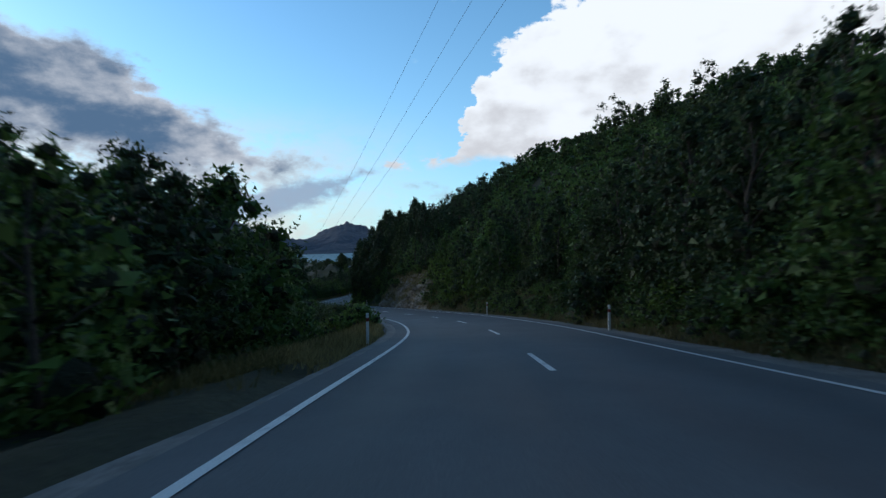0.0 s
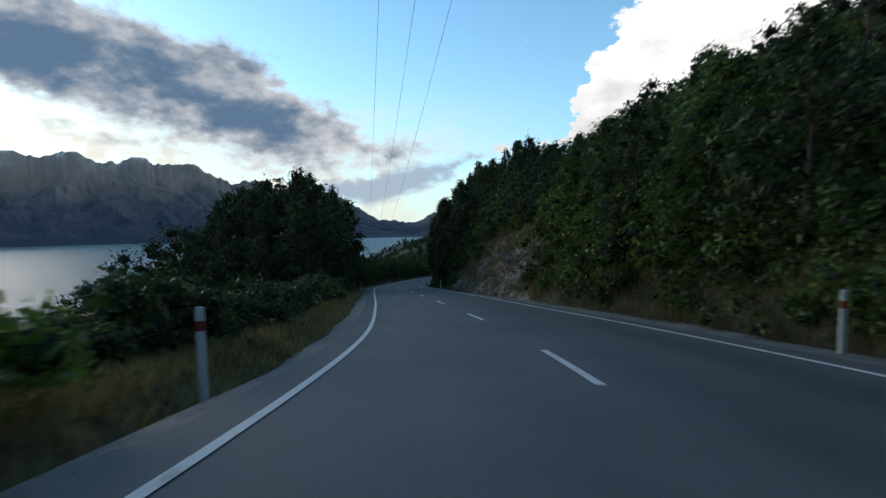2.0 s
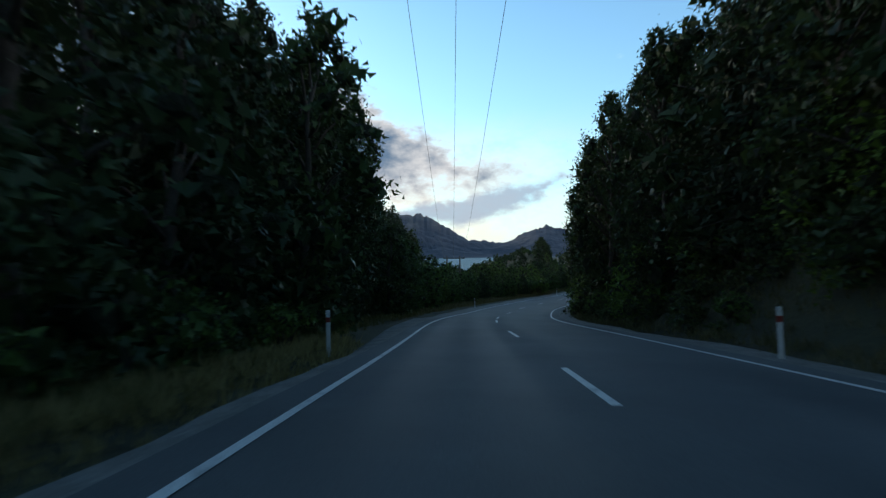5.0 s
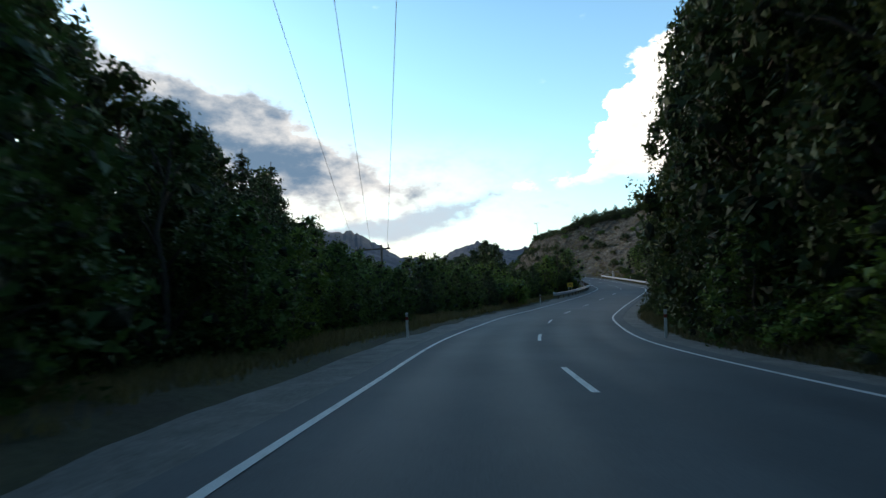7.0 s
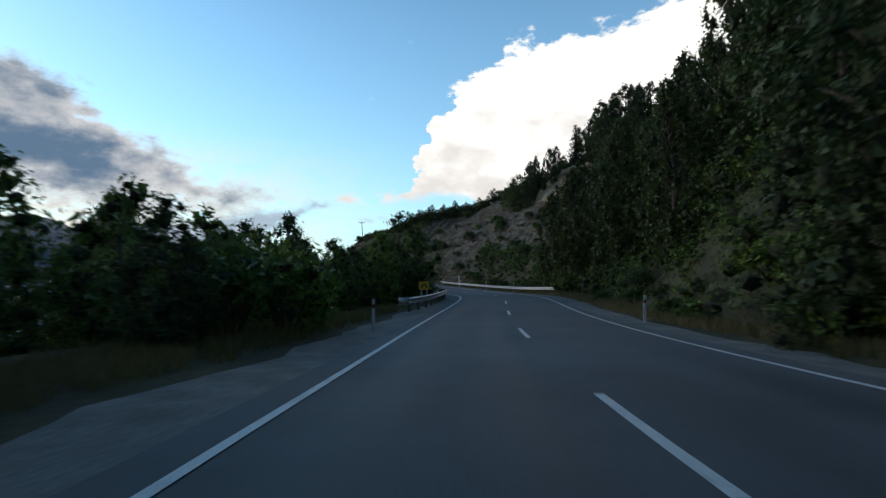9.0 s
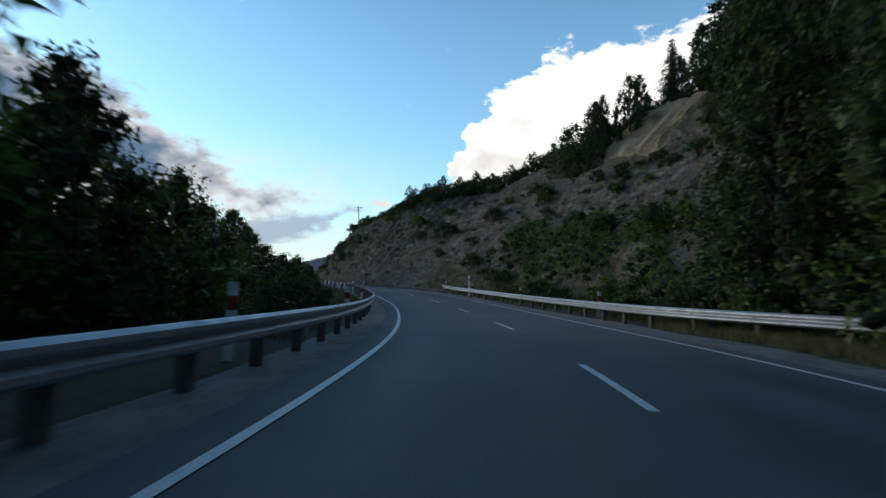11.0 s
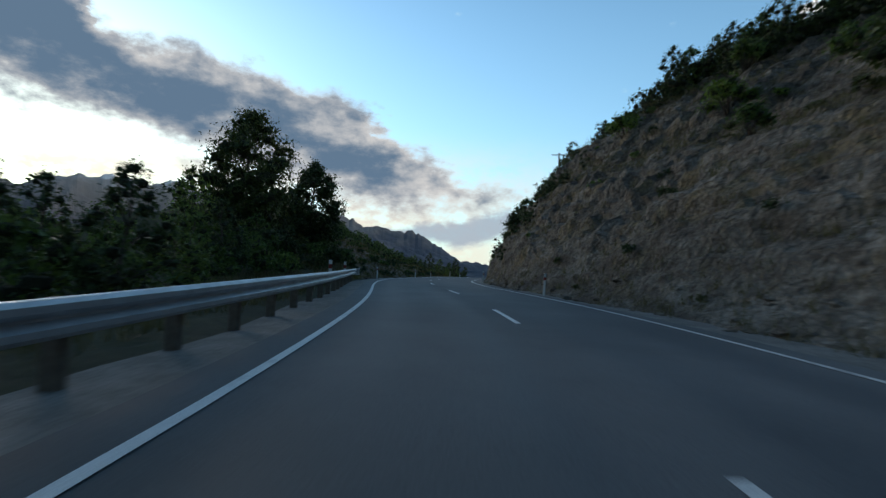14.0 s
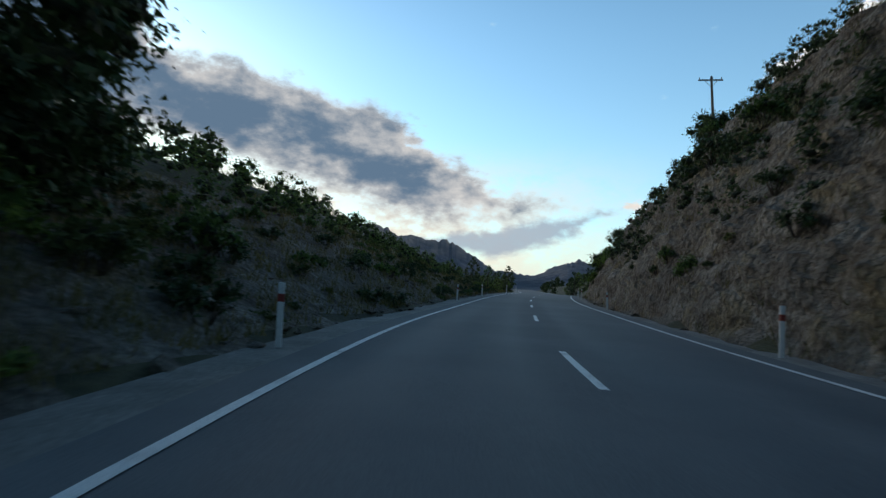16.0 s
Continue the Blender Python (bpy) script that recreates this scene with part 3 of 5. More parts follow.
def conifer(seed, height, width, leaf_m, whorls=22, per=64, leaf=0.34):
    """A straight trunk with drooping whorls of needle sprays."""
    rng = np.random.RandomState(seed)
    pieces = [tube([(0, 0, 0), (0.02 * height * rng.normal(), 0, height * 0.5), (0, 0, height)], np.array([0.02, 0.012, 0.002]) * height, 8)]
    P, O = [], []
    for i in range(whorls):
        f = 0.12 + 0.87 * (i + 0.5 * rng.rand()) / whorls
        r = width * 0.5 * (1 - f) ** 0.75 * (0.75 + 0.5 * rng.rand()) + 0.12
        arms = rng.randint(4, 7)
        a0 = rng.rand() * 6.283
        for j in range(arms):
            a = a0 + j * 6.283 / arms + rng.normal() * 0.2
            tip = np.array([np.cos(a) * r, np.sin(a) * r, height * f - r * 0.22 + 0.12 * r * rng.normal()])
            start = np.array([0, 0, height * f])
            pieces.append(tube([start, tip], np.array([0.004, 0.001]) * height, 3))
            n = max(8, int(per * r / (width * 0.5)))
            q = rng.rand(n, 1) ** 0.6
            P.append(start + (tip - start) * q + rng.normal(size=(n, 3)) * [0.14 * r + 0.08, 0.14 * r + 0.08, 0.1 * r + 0.05])
            O.append(np.repeat((tip - start)[None] / r, n, 0))
    tv, tf = join(pieces)
    up = np.linspace(0.14, 0.92, 14)
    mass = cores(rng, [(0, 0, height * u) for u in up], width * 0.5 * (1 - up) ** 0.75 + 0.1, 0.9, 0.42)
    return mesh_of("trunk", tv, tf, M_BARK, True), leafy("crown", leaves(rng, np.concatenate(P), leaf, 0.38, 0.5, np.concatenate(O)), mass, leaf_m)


def shrub(seed, height, width, leaf_m, n, total, leaf):
    rng = np.random.RandomState(seed)
    centres, radii, pieces = [], [], []
    for i in range(n):
        a, q = i * 2.4 + rng.normal() * 0.4, (0.15 + 0.85 * rng.rand()) ** 0.7
        r = min(width, height * 1.3) * (0.17 + 0.1 * rng.rand())
        z = r * 0.5 + (height - r * 1.4) * (1 - 0.75 * q * q) * (0.6 + 0.4 * rng.rand())
        c = np.array([np.cos(a) * q * (width * 0.5 - r * 0.6), np.sin(a) * q * (width * 0.5 - r * 0.6), z])
        centres.append(c)
        radii.append(r)
        pieces.append(tube([(c[0] * 0.15, c[1] * 0.15, -0.1), c], [0.03 * height ** 0.5, 0.006], 3))
    tv, tf = join(pieces)
    return mesh_of("stem", tv, tf, M_BARK, True), lobes(rng, centres, radii, total, leaf, leaf_m, 0.1)


KINDS = {
    "tall": [broad_tree(11, 11, 6.4, M_LEAF_DARK, 34, 4200, 0.22, 0.08), broad_tree(12, 12.5, 6.4, M_LEAF_DARK, 38, 4600, 0.22, 0.06), broad_tree(13, 9.5, 6.6, M_LEAF_DARK, 30, 4000, 0.22, 0.08)],
    "stand": [broad_tree(73, 14, 6.2, M_LEAF_DARK, 64, 5200, 0.22, 0.04, 1.75, 0.72), broad_tree(74, 12, 5.8, M_LEAF_DARK, 58, 4800, 0.22, 0.04, 1.75, 0.74), broad_tree(75, 16, 6.0, M_LEAF_DARK, 66, 5600, 0.22, 0.04, 1.9, 0.7)],
    "stand_near": [broad_tree(76, 14, 6.4, M_LEAF_DARK, 80, 11500, 0.165, 0.03, 1.6, 0.74)],
    "oak": [broad_tree(61, 8.2, 7.4, M_LEAF_DARK, 70, 15000, 0.15, 0.14), broad_tree(62, 6.6, 5.6, M_LEAF_DARK, 60, 12500, 0.14, 0.14)],
    "fir": [conifer(21, 13, 5.2, M_NEEDLE, 26, 60, 0.29), conifer(22, 11, 4.6, M_NEEDLE, 24, 60, 0.28), conifer(23, 15, 5.6, M_NEEDLE, 28, 60, 0.3)],
    "bush_tree": [broad_tree(31, 6.0, 4.8, M_LEAF, 30, 2300, 0.15, 0.06), broad_tree(32, 5.2, 4.6, M_LEAF, 28, 2150, 0.15, 0.06), broad_tree(33, 7.0, 4.8, M_LEAF_DARK, 32, 2400, 0.15, 0.06), broad_tree(34, 4.4, 4.2, M_LEAF, 26, 2000, 0.145, 0.06)],
    "bush_near": [broad_tree(35, 6.2, 4.9, M_LEAF, 40, 6500, 0.125, 0.05), broad_tree(36, 5.2, 4.6, M_LEAF, 38, 6200, 0.12, 0.05), broad_tree(37, 7.0, 4.8, M_LEAF_DARK, 44, 6800, 0.125, 0.05)],
    "shrub": [shrub(41, 2.4, 3.4, M_LEAF, 15, 1300, 0.12), shrub(42, 1.8, 2.8, M_LEAF, 13, 1100, 0.11), shrub(43, 3.0, 3.4, M_LEAF_DARK, 16, 1400, 0.125), shrub(44, 1.5, 2.2, M_LEAF_LIGHT, 11, 950, 0.1)],
    "low": [shrub(51, 0.8, 1.2, M_LEAF, 6, 380, 0.075), shrub(52, 0.55, 1.0, M_LEAF_LIGHT, 6, 340, 0.065), shrub(53, 1.0, 1.3, M_LEAF_DARK, 7, 420, 0.075)],
}
TEXT = {
    "tall": ("beech_tree", "tall dark green tree with a dense leafy crown", "tree", "trunk"),
    "stand": ("beech_tree", "tall dark lakeside tree with upright feathery sprays", "tree", "trunk"),
    "stand_near": ("beech_tree", "tall dark roadside tree with upright feathery sprays", "tree", "trunk"),
    "bush_near": ("bush_tree", "bushy green native tree with leaves to the ground", "tree", "trunk"),
    "oak": ("beech_tree", "large dark round-crowned tree on the roadside knoll", "tree", "trunk"),
    "fir": ("conifer_tree", "tall dark conifer with drooping needle branches", "tree", "trunk"),
    "bush_tree": ("bush_tree", "bushy green native tree with leaves to the ground", "tree", "trunk"),
    "shrub": ("shrub", "dense rounded green shrub on the bank", "shrub", "stem"),
    "low": ("low_bush", "small scrubby bush rooted in the bank", "bush", "stem"),
}
_first = {}


def plant(kind, k, place, scale, spin, group="", label=""):
    name, text, cat, stem = TEXT[kind]
    m = Matrix.Translation(place) @ Euler((0, 0, spin)).to_matrix().to_4x4()
    key = (kind, k)
    if key not in _first:
        ob = new(name)
        tagged(ob, text, cat, group)
        part(stem, KINDS[kind][k][0], None, ob)
        part("crown", KINDS[kind][k][1], None, ob)
        _first[key] = ob
        ob.matrix_basis = m @ Matrix.Diagonal((scale, scale, scale, 1))
    else:
        ob = copy_thing(_first[key], m)
        ob.scale = (scale, scale, scale)
    tagged(ob, label, "", group)
    return ob


# height of the treetops over the road, every 6 m of station, at these distances from the centre line
LEFT_TOP_D = [8, 11, 14, 18, 23, 30, 40, 55]
LEFT_TOP = [
    [7.4, 4, 5, 5.5, 3.3, 1.3, 3.6, 4.4, 1.3, 4, 6.6, 3.6, 2.9, 7.5, 9.7, 10.9, 12.5, 13.6, 13.7, 6.5, 5.7, 4.8, 3.6, 3, 3.5, 3.4, 3.6, 3.3, 3.4, 4.1, 5.6, 6.8, 7.8, 4.4, 2.6, 2.2, 2.3, 2.4, 2.1, 2.1, 2.4, 2.7, 2.9, 3.4, 2.9, 3.8],
    [6.5, 6.5, 4.7, 5.4, 7.8, 8.7, 1.4, 4.1, 6.2, 2.1, 4.9, 1.4, 5.4, 5.4, 9.8, 13.4, 14.4, 15.6, 17.2, 18.2, 9, 8.2, 5.4, 4.2, 3.8, 3.9, 4.4, 4.6, 4.2, 3.7, 3.9, 4.9, 6.1, 6.9, 6.4, 3.5, 3.4, 3.1, 3.3, 2.6, 2.6, 3.1, 3.3, 3.9, 4.1, 3.8],
    [5.6, 5.5, 6.7, 5.9, 6.7, 8.5, 10.5, 1.8, 4.4, 1, 3.1, 5.8, 2.9, 2.2, 7.5, 12.4, 16.1, 17.7, 17.8, 17.8, 17.8, 11.6, 7.7, 7.1, 4.6, 3.9, 5.2, 5.3, 5.2, 5, 4.4, 4.1, 4.3, 4.8, 5.5, 5.9, 4.7, 4.1, 3.7, 3.7, 3, 3.3, 3.8, 4.2, 4.3, 2.7],
    [4.8, 4.3, 3.8, 8.5, 8.7, 8.1, 9, 9.8, 1.3, 3, 0.8, 2.6, 1.2, 3.3, 3.9, 9.3, 14.4, 16.9, 16.7, 17.1, 17.3, 15.8, 13.7, 8.1, 8.5, 4.6, 5.4, 5.7, 5.6, 5.2, 4.7, 5.6, 5.2, 4.9, 4.8, 4.8, 4.9, 4.8, 4.7, 4.7, 4.9, 3.7, 3.6, 4.3, 3, 2.8],
    [3.7, 2.8, 2.6, 2, 1.9, 12.2, 12.3, 11.9, 11.7, 12.4, 1.1, 0.7, 1.7, 1.3, 1, 4.9, 10.3, 15.9, 15.7, 16.1, 16.5, 16.7, 16.5, 16.5, 10.4, 9.5, 5.2, 6.3, 6, 5.7, 5.1, 4.6, 4.3, 4.2, 6.5, 6.2, 5.9, 5.6, 5.2, 4.8, 4.5, 4.2, 3.9, 3.6, 3.4, 1.3],
    [1.6, 1.1, 0.7, 0.1, -0.6, -1.1, -1.7, 9.2, 9.1, 9.4, 10, 10.6, 1, 1, 1.3, 2.4, 2.8, 10, 14.5, 15, 15.3, 15.5, 15.6, 16.3, 16.5, 13.5, 12.2, 8.5, 6.4, 6.5, 6, 5.2, 5, 4.8, 4.6, 4.3, 4, 3.8, 3.4, 3.1, 2.8, 2.6, 2.3, 2.2, 2.1, 1.8],
    [-0.8, -1.6, -2.6, -3.6, -4.3, -4.8, -5.5, -5.8, -5, -3.8, -4.1, -3.9, 7.2, 7.8, 9.3, 0.7, 1.6, 1.3, 8.3, 12.4, 12.9, 13.6, 14.1, 14.8, 14.9, 15.5, 15.2, 14.9, 9.6, 9.2, 7.4, 7.2, 6.7, 6.3, 6, 5.6, 5.2, 4.8, 4.4, 3.9, 3.6, 3.4, 3.1, 3, 2.9, 2.9],
    [-5.9, -6.2, -7.9, -8.8, -10.1, -10.5, -11.4, -11.6, -10.5, -9.8, -9.7, -9.5, -8.7, -8.1, -6.3, -6.5, -6, -5.4, 0.6, 0, 4.9, 8.3, 8.3, 9.2, 9.2, 9.2, 9.5, 9.6, 8.4, 8, 7.4, 6.8, 5.9, 4.5, 4.2, 4.5, 4.6, 4.5, 4.2, 3.1, 3.5, 4.1, 5, 5.5, 5.5, 4.8],
]
RIGHT_TOP_D = [7, 9, 11, 14, 18, 23, 30, 40, 55, 75]
RIGHT_TOP = [
    [8, 8.1, 8.3, 9.3, 10.3, 11.5, 7.7, 8.8, 9.8, 7.3, 7.7, 10.8, 11.9, 10.5, 8.9, 10.8, 12.1, 12.6, 13.1, 13.9, 15.3, 15.6, 15.5, 15.4, 15.3, 10.2, 10.4, 11.7, 12.9, 13.8, 15, 15, 15, 15, 15, 10.3, 10.1, 9.2, 9.9, 7.8, 7.5, 8.2, 9.1],
    [9.4, 9.6, 9, 10.3, 11.3, 12, 8.4, 9.2, 10.4, 9.4, 9, 9.5, 13.1, 14.3, 10.5, 11.1, 13, 14.8, 15.2, 16.2, 17.6, 18.3, 18.2, 18.1, 18, 17.9, 15.2, 13.3, 14.5, 16, 16.5, 16.1, 15.7, 15.5, 15.3, 13, 10.6, 11.5, 11, 8.6, 8.1, 9.2, 10.4],
    [10.3, 10.7, 10.4, 11.4, 12.1, 13, 9.1, 10.5, 11.6, 12.4, 9.9, 10.1, 11.6, 15.5, 16, 11.9, 13.4, 15.1, 17.3, 18.7, 20, 20.9, 20.8, 20.9, 20.7, 20.6, 20.6, 20.6, 17.3, 17.4, 18.7, 18.2, 17.5, 17.2, 17, 16.7, 13.1, 14.1, 11.9, 11.8, 10.6, 10.3, 10.7],
    [11.7, 12.2, 12.1, 12.5, 13.6, 14.3, 15, 11.6, 12.3, 13.3, 14.5, 12.2, 12.2, 13.4, 15.9, 18.9, 15, 15.9, 17.3, 18.9, 20.9, 22.3, 23, 23.8, 24.2, 24.6, 24.9, 24.7, 24.8, 23.7, 21.4, 21.3, 20.6, 20, 19.4, 18.9, 18, 16, 17.8, 13.9, 12, 12, 12.4],
    [13.7, 14, 13.7, 14, 15.4, 15.9, 16.5, 12.8, 14.1, 14.1, 15.2, 15.6, 14.7, 14.4, 15.1, 17.3, 20.7, 19.9, 18.7, 20.8, 21.7, 23.2, 23.8, 24.7, 25.7, 26.7, 28, 28.3, 28.7, 28.8, 27.2, 25.8, 24.8, 24, 22.6, 21.8, 21.6, 21.7, 17.9, 21.5, 16.4, 14.2, 15.1],
    [15.9, 15.7, 15.7, 16.4, 17.2, 18.5, 18.8, 19.2, 16, 17, 16.9, 18.6, 19, 17.5, 18.6, 18.1, 19, 21.1, 23.3, 24.8, 25.4, 26, 26.5, 27.5, 28.4, 29.4, 30.7, 32, 32.4, 32.4, 31.7, 31, 29.9, 28.8, 27, 25.6, 25.3, 25.9, 25.7, 21.6, 25.5, 19.2, 16.4],
    [19.4, 18.9, 19.3, 18.9, 19.1, 21, 22.4, 22.3, 22.5, 19.6, 20.7, 21.1, 21.3, 22.8, 23.2, 22.4, 23.8, 22.9, 23.3, 24.1, 25.2, 26.8, 27.9, 29.2, 30.3, 31.1, 32.1, 33, 33.8, 34.6, 35.5, 36, 35.2, 34.8, 33.6, 31.7, 30.4, 31.1, 30.7, 31.4, 25.7, 30, 22.6],
    [24.3, 24.4, 24.5, 23.8, 23.9, 24.7, 26.3, 27.6, 27.2, 27.1, 24.3, 25.4, 26.4, 26.9, 26.4, 29.1, 28.7, 29.7, 29.3, 30.4, 31.9, 33.3, 33.8, 34.4, 35.2, 35.9, 37.3, 38.4, 39.5, 40.5, 41.6, 42.4, 41.5, 41.3, 40.5, 39.5, 38, 38.4, 38.9, 39.7, 39.3, 30.6, 35.9],
    [29.8, 30.7, 32, 31.8, 32.2, 31.1, 31.3, 34.2, 34.5, 34.6, 34.1, 33.9, 31.9, 33.1, 34.1, 34.5, 34.1, 34.3, 35.3, 35.9, 37.6, 40.4, 41.2, 42.6, 43.2, 43.5, 44.7, 46, 47, 48.4, 49.9, 51.7, 52, 51, 49.3, 47.8, 46.8, 46.5, 45.6, 46.6, 46.5, 46.3, 44.5],
    [35.9, 36, 35.3, 35.6, 35, 34.6, 35.7, 35.2, 35.6, 42.4, 43.6, 44.1, 43.8, 43.3, 41.3, 42.4, 43.3, 43.6, 44.2, 44.7, 45.3, 45.9, 46.2, 46.8, 47.3, 47.5, 48.4, 49.2, 50, 50.8, 51.7, 53.1, 54.6, 55.8, 56.2, 53.4, 51.7, 51.3, 50.8, 50.1, 48.3, 47.7, 45.7],
]


def canopy(S, D):
    """Height of the treetops over the road at stations S and offsets D (negative: lakeside)."""
    S, D = np.asarray(S, float), np.asarray(D, float)
    out = np.full(S.shape, 99.0)
    for sign, dist, table in ((-1, LEFT_TOP_D, LEFT_TOP), (1, RIGHT_TOP_D, RIGHT_TOP)):
        T = np.array(table)
        u = np.clip(S / 6, 0, T.shape[1] - 1.001)
        v = np.interp(np.abs(D), dist, np.arange(len(dist)))
        v = np.clip(v, 0, len(dist) - 1.001)
        i, j = v.astype(int), u.astype(int)
        f, g = v - i, u - j
        z = (T[i, j] * (1 - g) + T[i, j + 1] * g) * (1 - f) + (T[i + 1, j] * (1 - g) + T[i + 1, j + 1] * g) * f
        use = (np.sign(D) == sign) & (S <= 6 * (T.shape[1] - 1)) & (S >= 0) & (np.abs(D) <= dist[-1])
        out = np.where(use, z, out)
    return out + np.interp(S, SB, CB[:, 2])


def tree_height(kind, k):
    me = KINDS[kind][k][1]
    if "tall" not in me:
        me["tall"] = float(max(v.co.z for v in me.vertices))
    return me["tall"]


def wood(seed, s0, s1, d0, d1, step, group, tallest=19.0, leafy_near=False, bare=None, label=""):
    """Trees and shrubs that fill the slope up to the treetops, each kind by its height."""
    rng = np.random.RandomState(seed)
    S, D = np.meshgrid(np.arange(s0, s1, step), np.arange(d0, d1, step) if d1 > d0 else np.arange(d0, d1, -step))
    S, D = S.ravel(), D.ravel()
    S, D = S + (rng.rand(len(S)) - 0.5) * step * 0.9, D + (rng.rand(len(S)) - 0.5) * step * 0.8
    p = road_at(S, D)
    z = ground_z(p[:, :2])
    ns, nd = nearest(p[:, :2])
    room = canopy(ns, nd) - z
    for i in range(len(S)):
        h = min(room[i], tallest) * (0.94 + 0.2 * rng.rand())
        pick, k, spin = rng.rand(), rng.randint(6), rng.rand() * 6.283
        if abs(nd[i]) < 6.2 or z[i] < LAKE_Z + 1 or h < 0.7 or (bare and bare(ns[i], nd[i])):
            continue
        if h < 1.3:
            kind = "low"
        elif h < 3.4:
            kind = "shrub"
        elif h < 7.5:
            kind = "bush_near" if leafy_near and abs(nd[i]) < 10.8 else "bush_tree"
        elif h < 9.5:
            kind = "tall"
        else:
            kind = ("stand_near" if leafy_near and abs(nd[i]) < 12 else "stand") if pick < 0.7 else ("fir" if pick < 0.8 else "tall")
        k = k % len(KINDS[kind])
        plant(kind, k, (p[i, 0], p[i, 1], z[i] - 0.2), h / tree_height(kind, k), spin, group, label)


def scatter(seed, kinds, s0, s1, d0, d1, step, size=(0.8, 1.25), group="", sink=0.15, keep=1.0, label="", crest=False):
    """Plants on a jittered grid between stations s0 to s1 and d0 to d1 metres off the road."""
    rng = np.random.RandomState(seed)
    S, D = np.meshgrid(np.arange(s0, s1, step), np.arange(d0, d1, step) if d1 > d0 else np.arange(d0, d1, -step))
    S, D = S.ravel(), D.ravel()
    S, D = S + (rng.rand(len(S)) - 0.5) * step * 0.9, D + (rng.rand(len(S)) - 0.5) * step * 0.8
    ok = rng.rand(len(S)) < keep
    S, D = S[ok], D[ok]
    if crest:
        D = D + np.interp(S, R_S, R_FOOT) + np.interp(S, R_S, R_CUT) / np.tan(np.radians(np.interp(S, R_S, R_STEEP)))
    p = road_at(S, D)
    z = rooted_z(p[:, :2])
    n_s, n_d = nearest(p[:, :2])
    tops = canopy(n_s, n_d)
    for i in range(len(S)):
        kind = kinds[rng.randint(len(kinds))]
        k = rng.randint(len(KINDS[kind]))
        sc = size[0] + (size[1] - size[0]) * rng.rand()
        spin = rng.rand() * 6.283
        room = (tops[i] - z[i]) / tree_height(kind, k)
        if abs(n_d[i]) < 5.6 or z[i] < LAKE_Z + 1 or room < 0.35 * sc:
            continue
        sc = min(sc, room * 1.08)
        plant(kind, k, (p[i, 0], p[i, 1], z[i] - sink), sc, spin, group, label)


# ---------------------------------------------------------------- ground, lake, mountains
def axis(lo, hi, step, far_lo, far_hi):
    core = np.arange(lo, hi + step / 2, step)
    grow = []
    d, x = step, 0.0
    while x < 6000:
        d *= 1.22
        x += d
        grow.append(x)
    grow = np.array(grow)
    a, b = lo - grow, hi + grow
    return np.concatenate([a[a > far_lo][::-1], core, b[b < far_hi]])


def build_ground():
    X, Y = axis(-90, 110, 1.0, -4600, 4600), axis(-30, 400, 2.0, -4600, 4600)
    gx, gy = np.meshgrid(X, Y, indexing="ij")
    xy = np.stack([gx.ravel(), gy.ravel()], -1)
    z = ground_z(xy)
    lakeward = np.clip((-xy[:, 0] - 130) / 100, 0, 1)
    z = np.where(lakeward > 0, np.minimum(z, LAKE_Z - 4 * lakeward), z)
    ahead = np.clip((xy[:, 1] - 520) / 200, 0, 1) * (xy[:, 0] < 400)
    z = z * (1 - ahead) + (LAKE_Z - 5) * ahead
    nx, ny = len(X), len(Y)
    i = (np.arange(nx - 1)[:, None] * ny + np.arange(ny - 1)[None]).ravel()
    F = np.stack([i, i + ny, i + ny + 1, i + 1], -1)
    me = mesh_of("ground", np.column_stack([xy, z]), F, M_SOIL, True)
    me.materials.append(M_CLAY)
    mid = np.array([xy[f].mean(0) for f in F])
    fs, fd = nearest(mid)
    bare = (fd < -5.4) & (fd > -14) & (fs > 277) & (fs < 352)
    bare |= (fd > 4.6) & (fd < 45) & (fs > 242) & (fs < 352)
    rocky = (fd > 4.6) & (fd < 8.5) & (fs > 56) & (fs < 85)
    me.materials.append(M_ROCK)
    me.polygons.foreach_set("material_index", bare.astype(int) + 2 * rocky.astype(int))
    thing("ground", me, "bush-covered lakeside slope of soil, rough grass and stones", "ground", kind="structure")


build_ground()


def strip(s, offsets, ups):
    """Verts and quads of a band along stations s with lateral offsets and heights (arrays or numbers)."""
    rows = [road_at(s, o, u) for o, u in zip(offsets, ups)]
    V = np.stack(rows, 1).reshape(-1, 3)
    n, m = len(s), len(rows)
    i = (np.arange(n - 1)[:, None] * m + np.arange(m - 1)[None]).ravel()
    return V, np.stack([i, i + 1, i + 1 + m, i + m], -1)


S_ROAD = np.arange(-100.0, 560.0, 1.5)
LANE = np.array([-4.15, -4.1, -3.2, -2.75, -2.3, -1.75, -1.25, -0.8, -0.35, 0, 0.35, 0.8, 1.25, 1.75, 2.3, 2.75, 3.2, 4.1, 4.15])
WEAR = [0, 0, 0.1, 0.7, 0.6, 0.1, 0.5, 0.7, 0.1, 0, 0.1, 0.7, 0.5, 0.1, 0.6, 0.7, 0.1, 0, 0]
CAMBER = np.where(np.abs(LANE) > 4.12, -0.12, 0.04 * (1 - np.abs(LANE) / 4.1))
road = thing("road", mesh_of("road", *strip(S_ROAD, LANE, CAMBER), M_ASPHALT), "two-lane rural road of grey chip-sealed asphalt with worn wheel tracks", "road", kind="structure")
wear = road.data.attributes.new("wear", "FLOAT", "POINT")
wear.data.foreach_set("value", np.tile(np.array(WEAR, np.float32), len(S_ROAD)))


def wob(s, seed, amp):
    return fbm(np.stack([s, s * 0 + 3.3], -1), 3.0, 4, seed) * amp


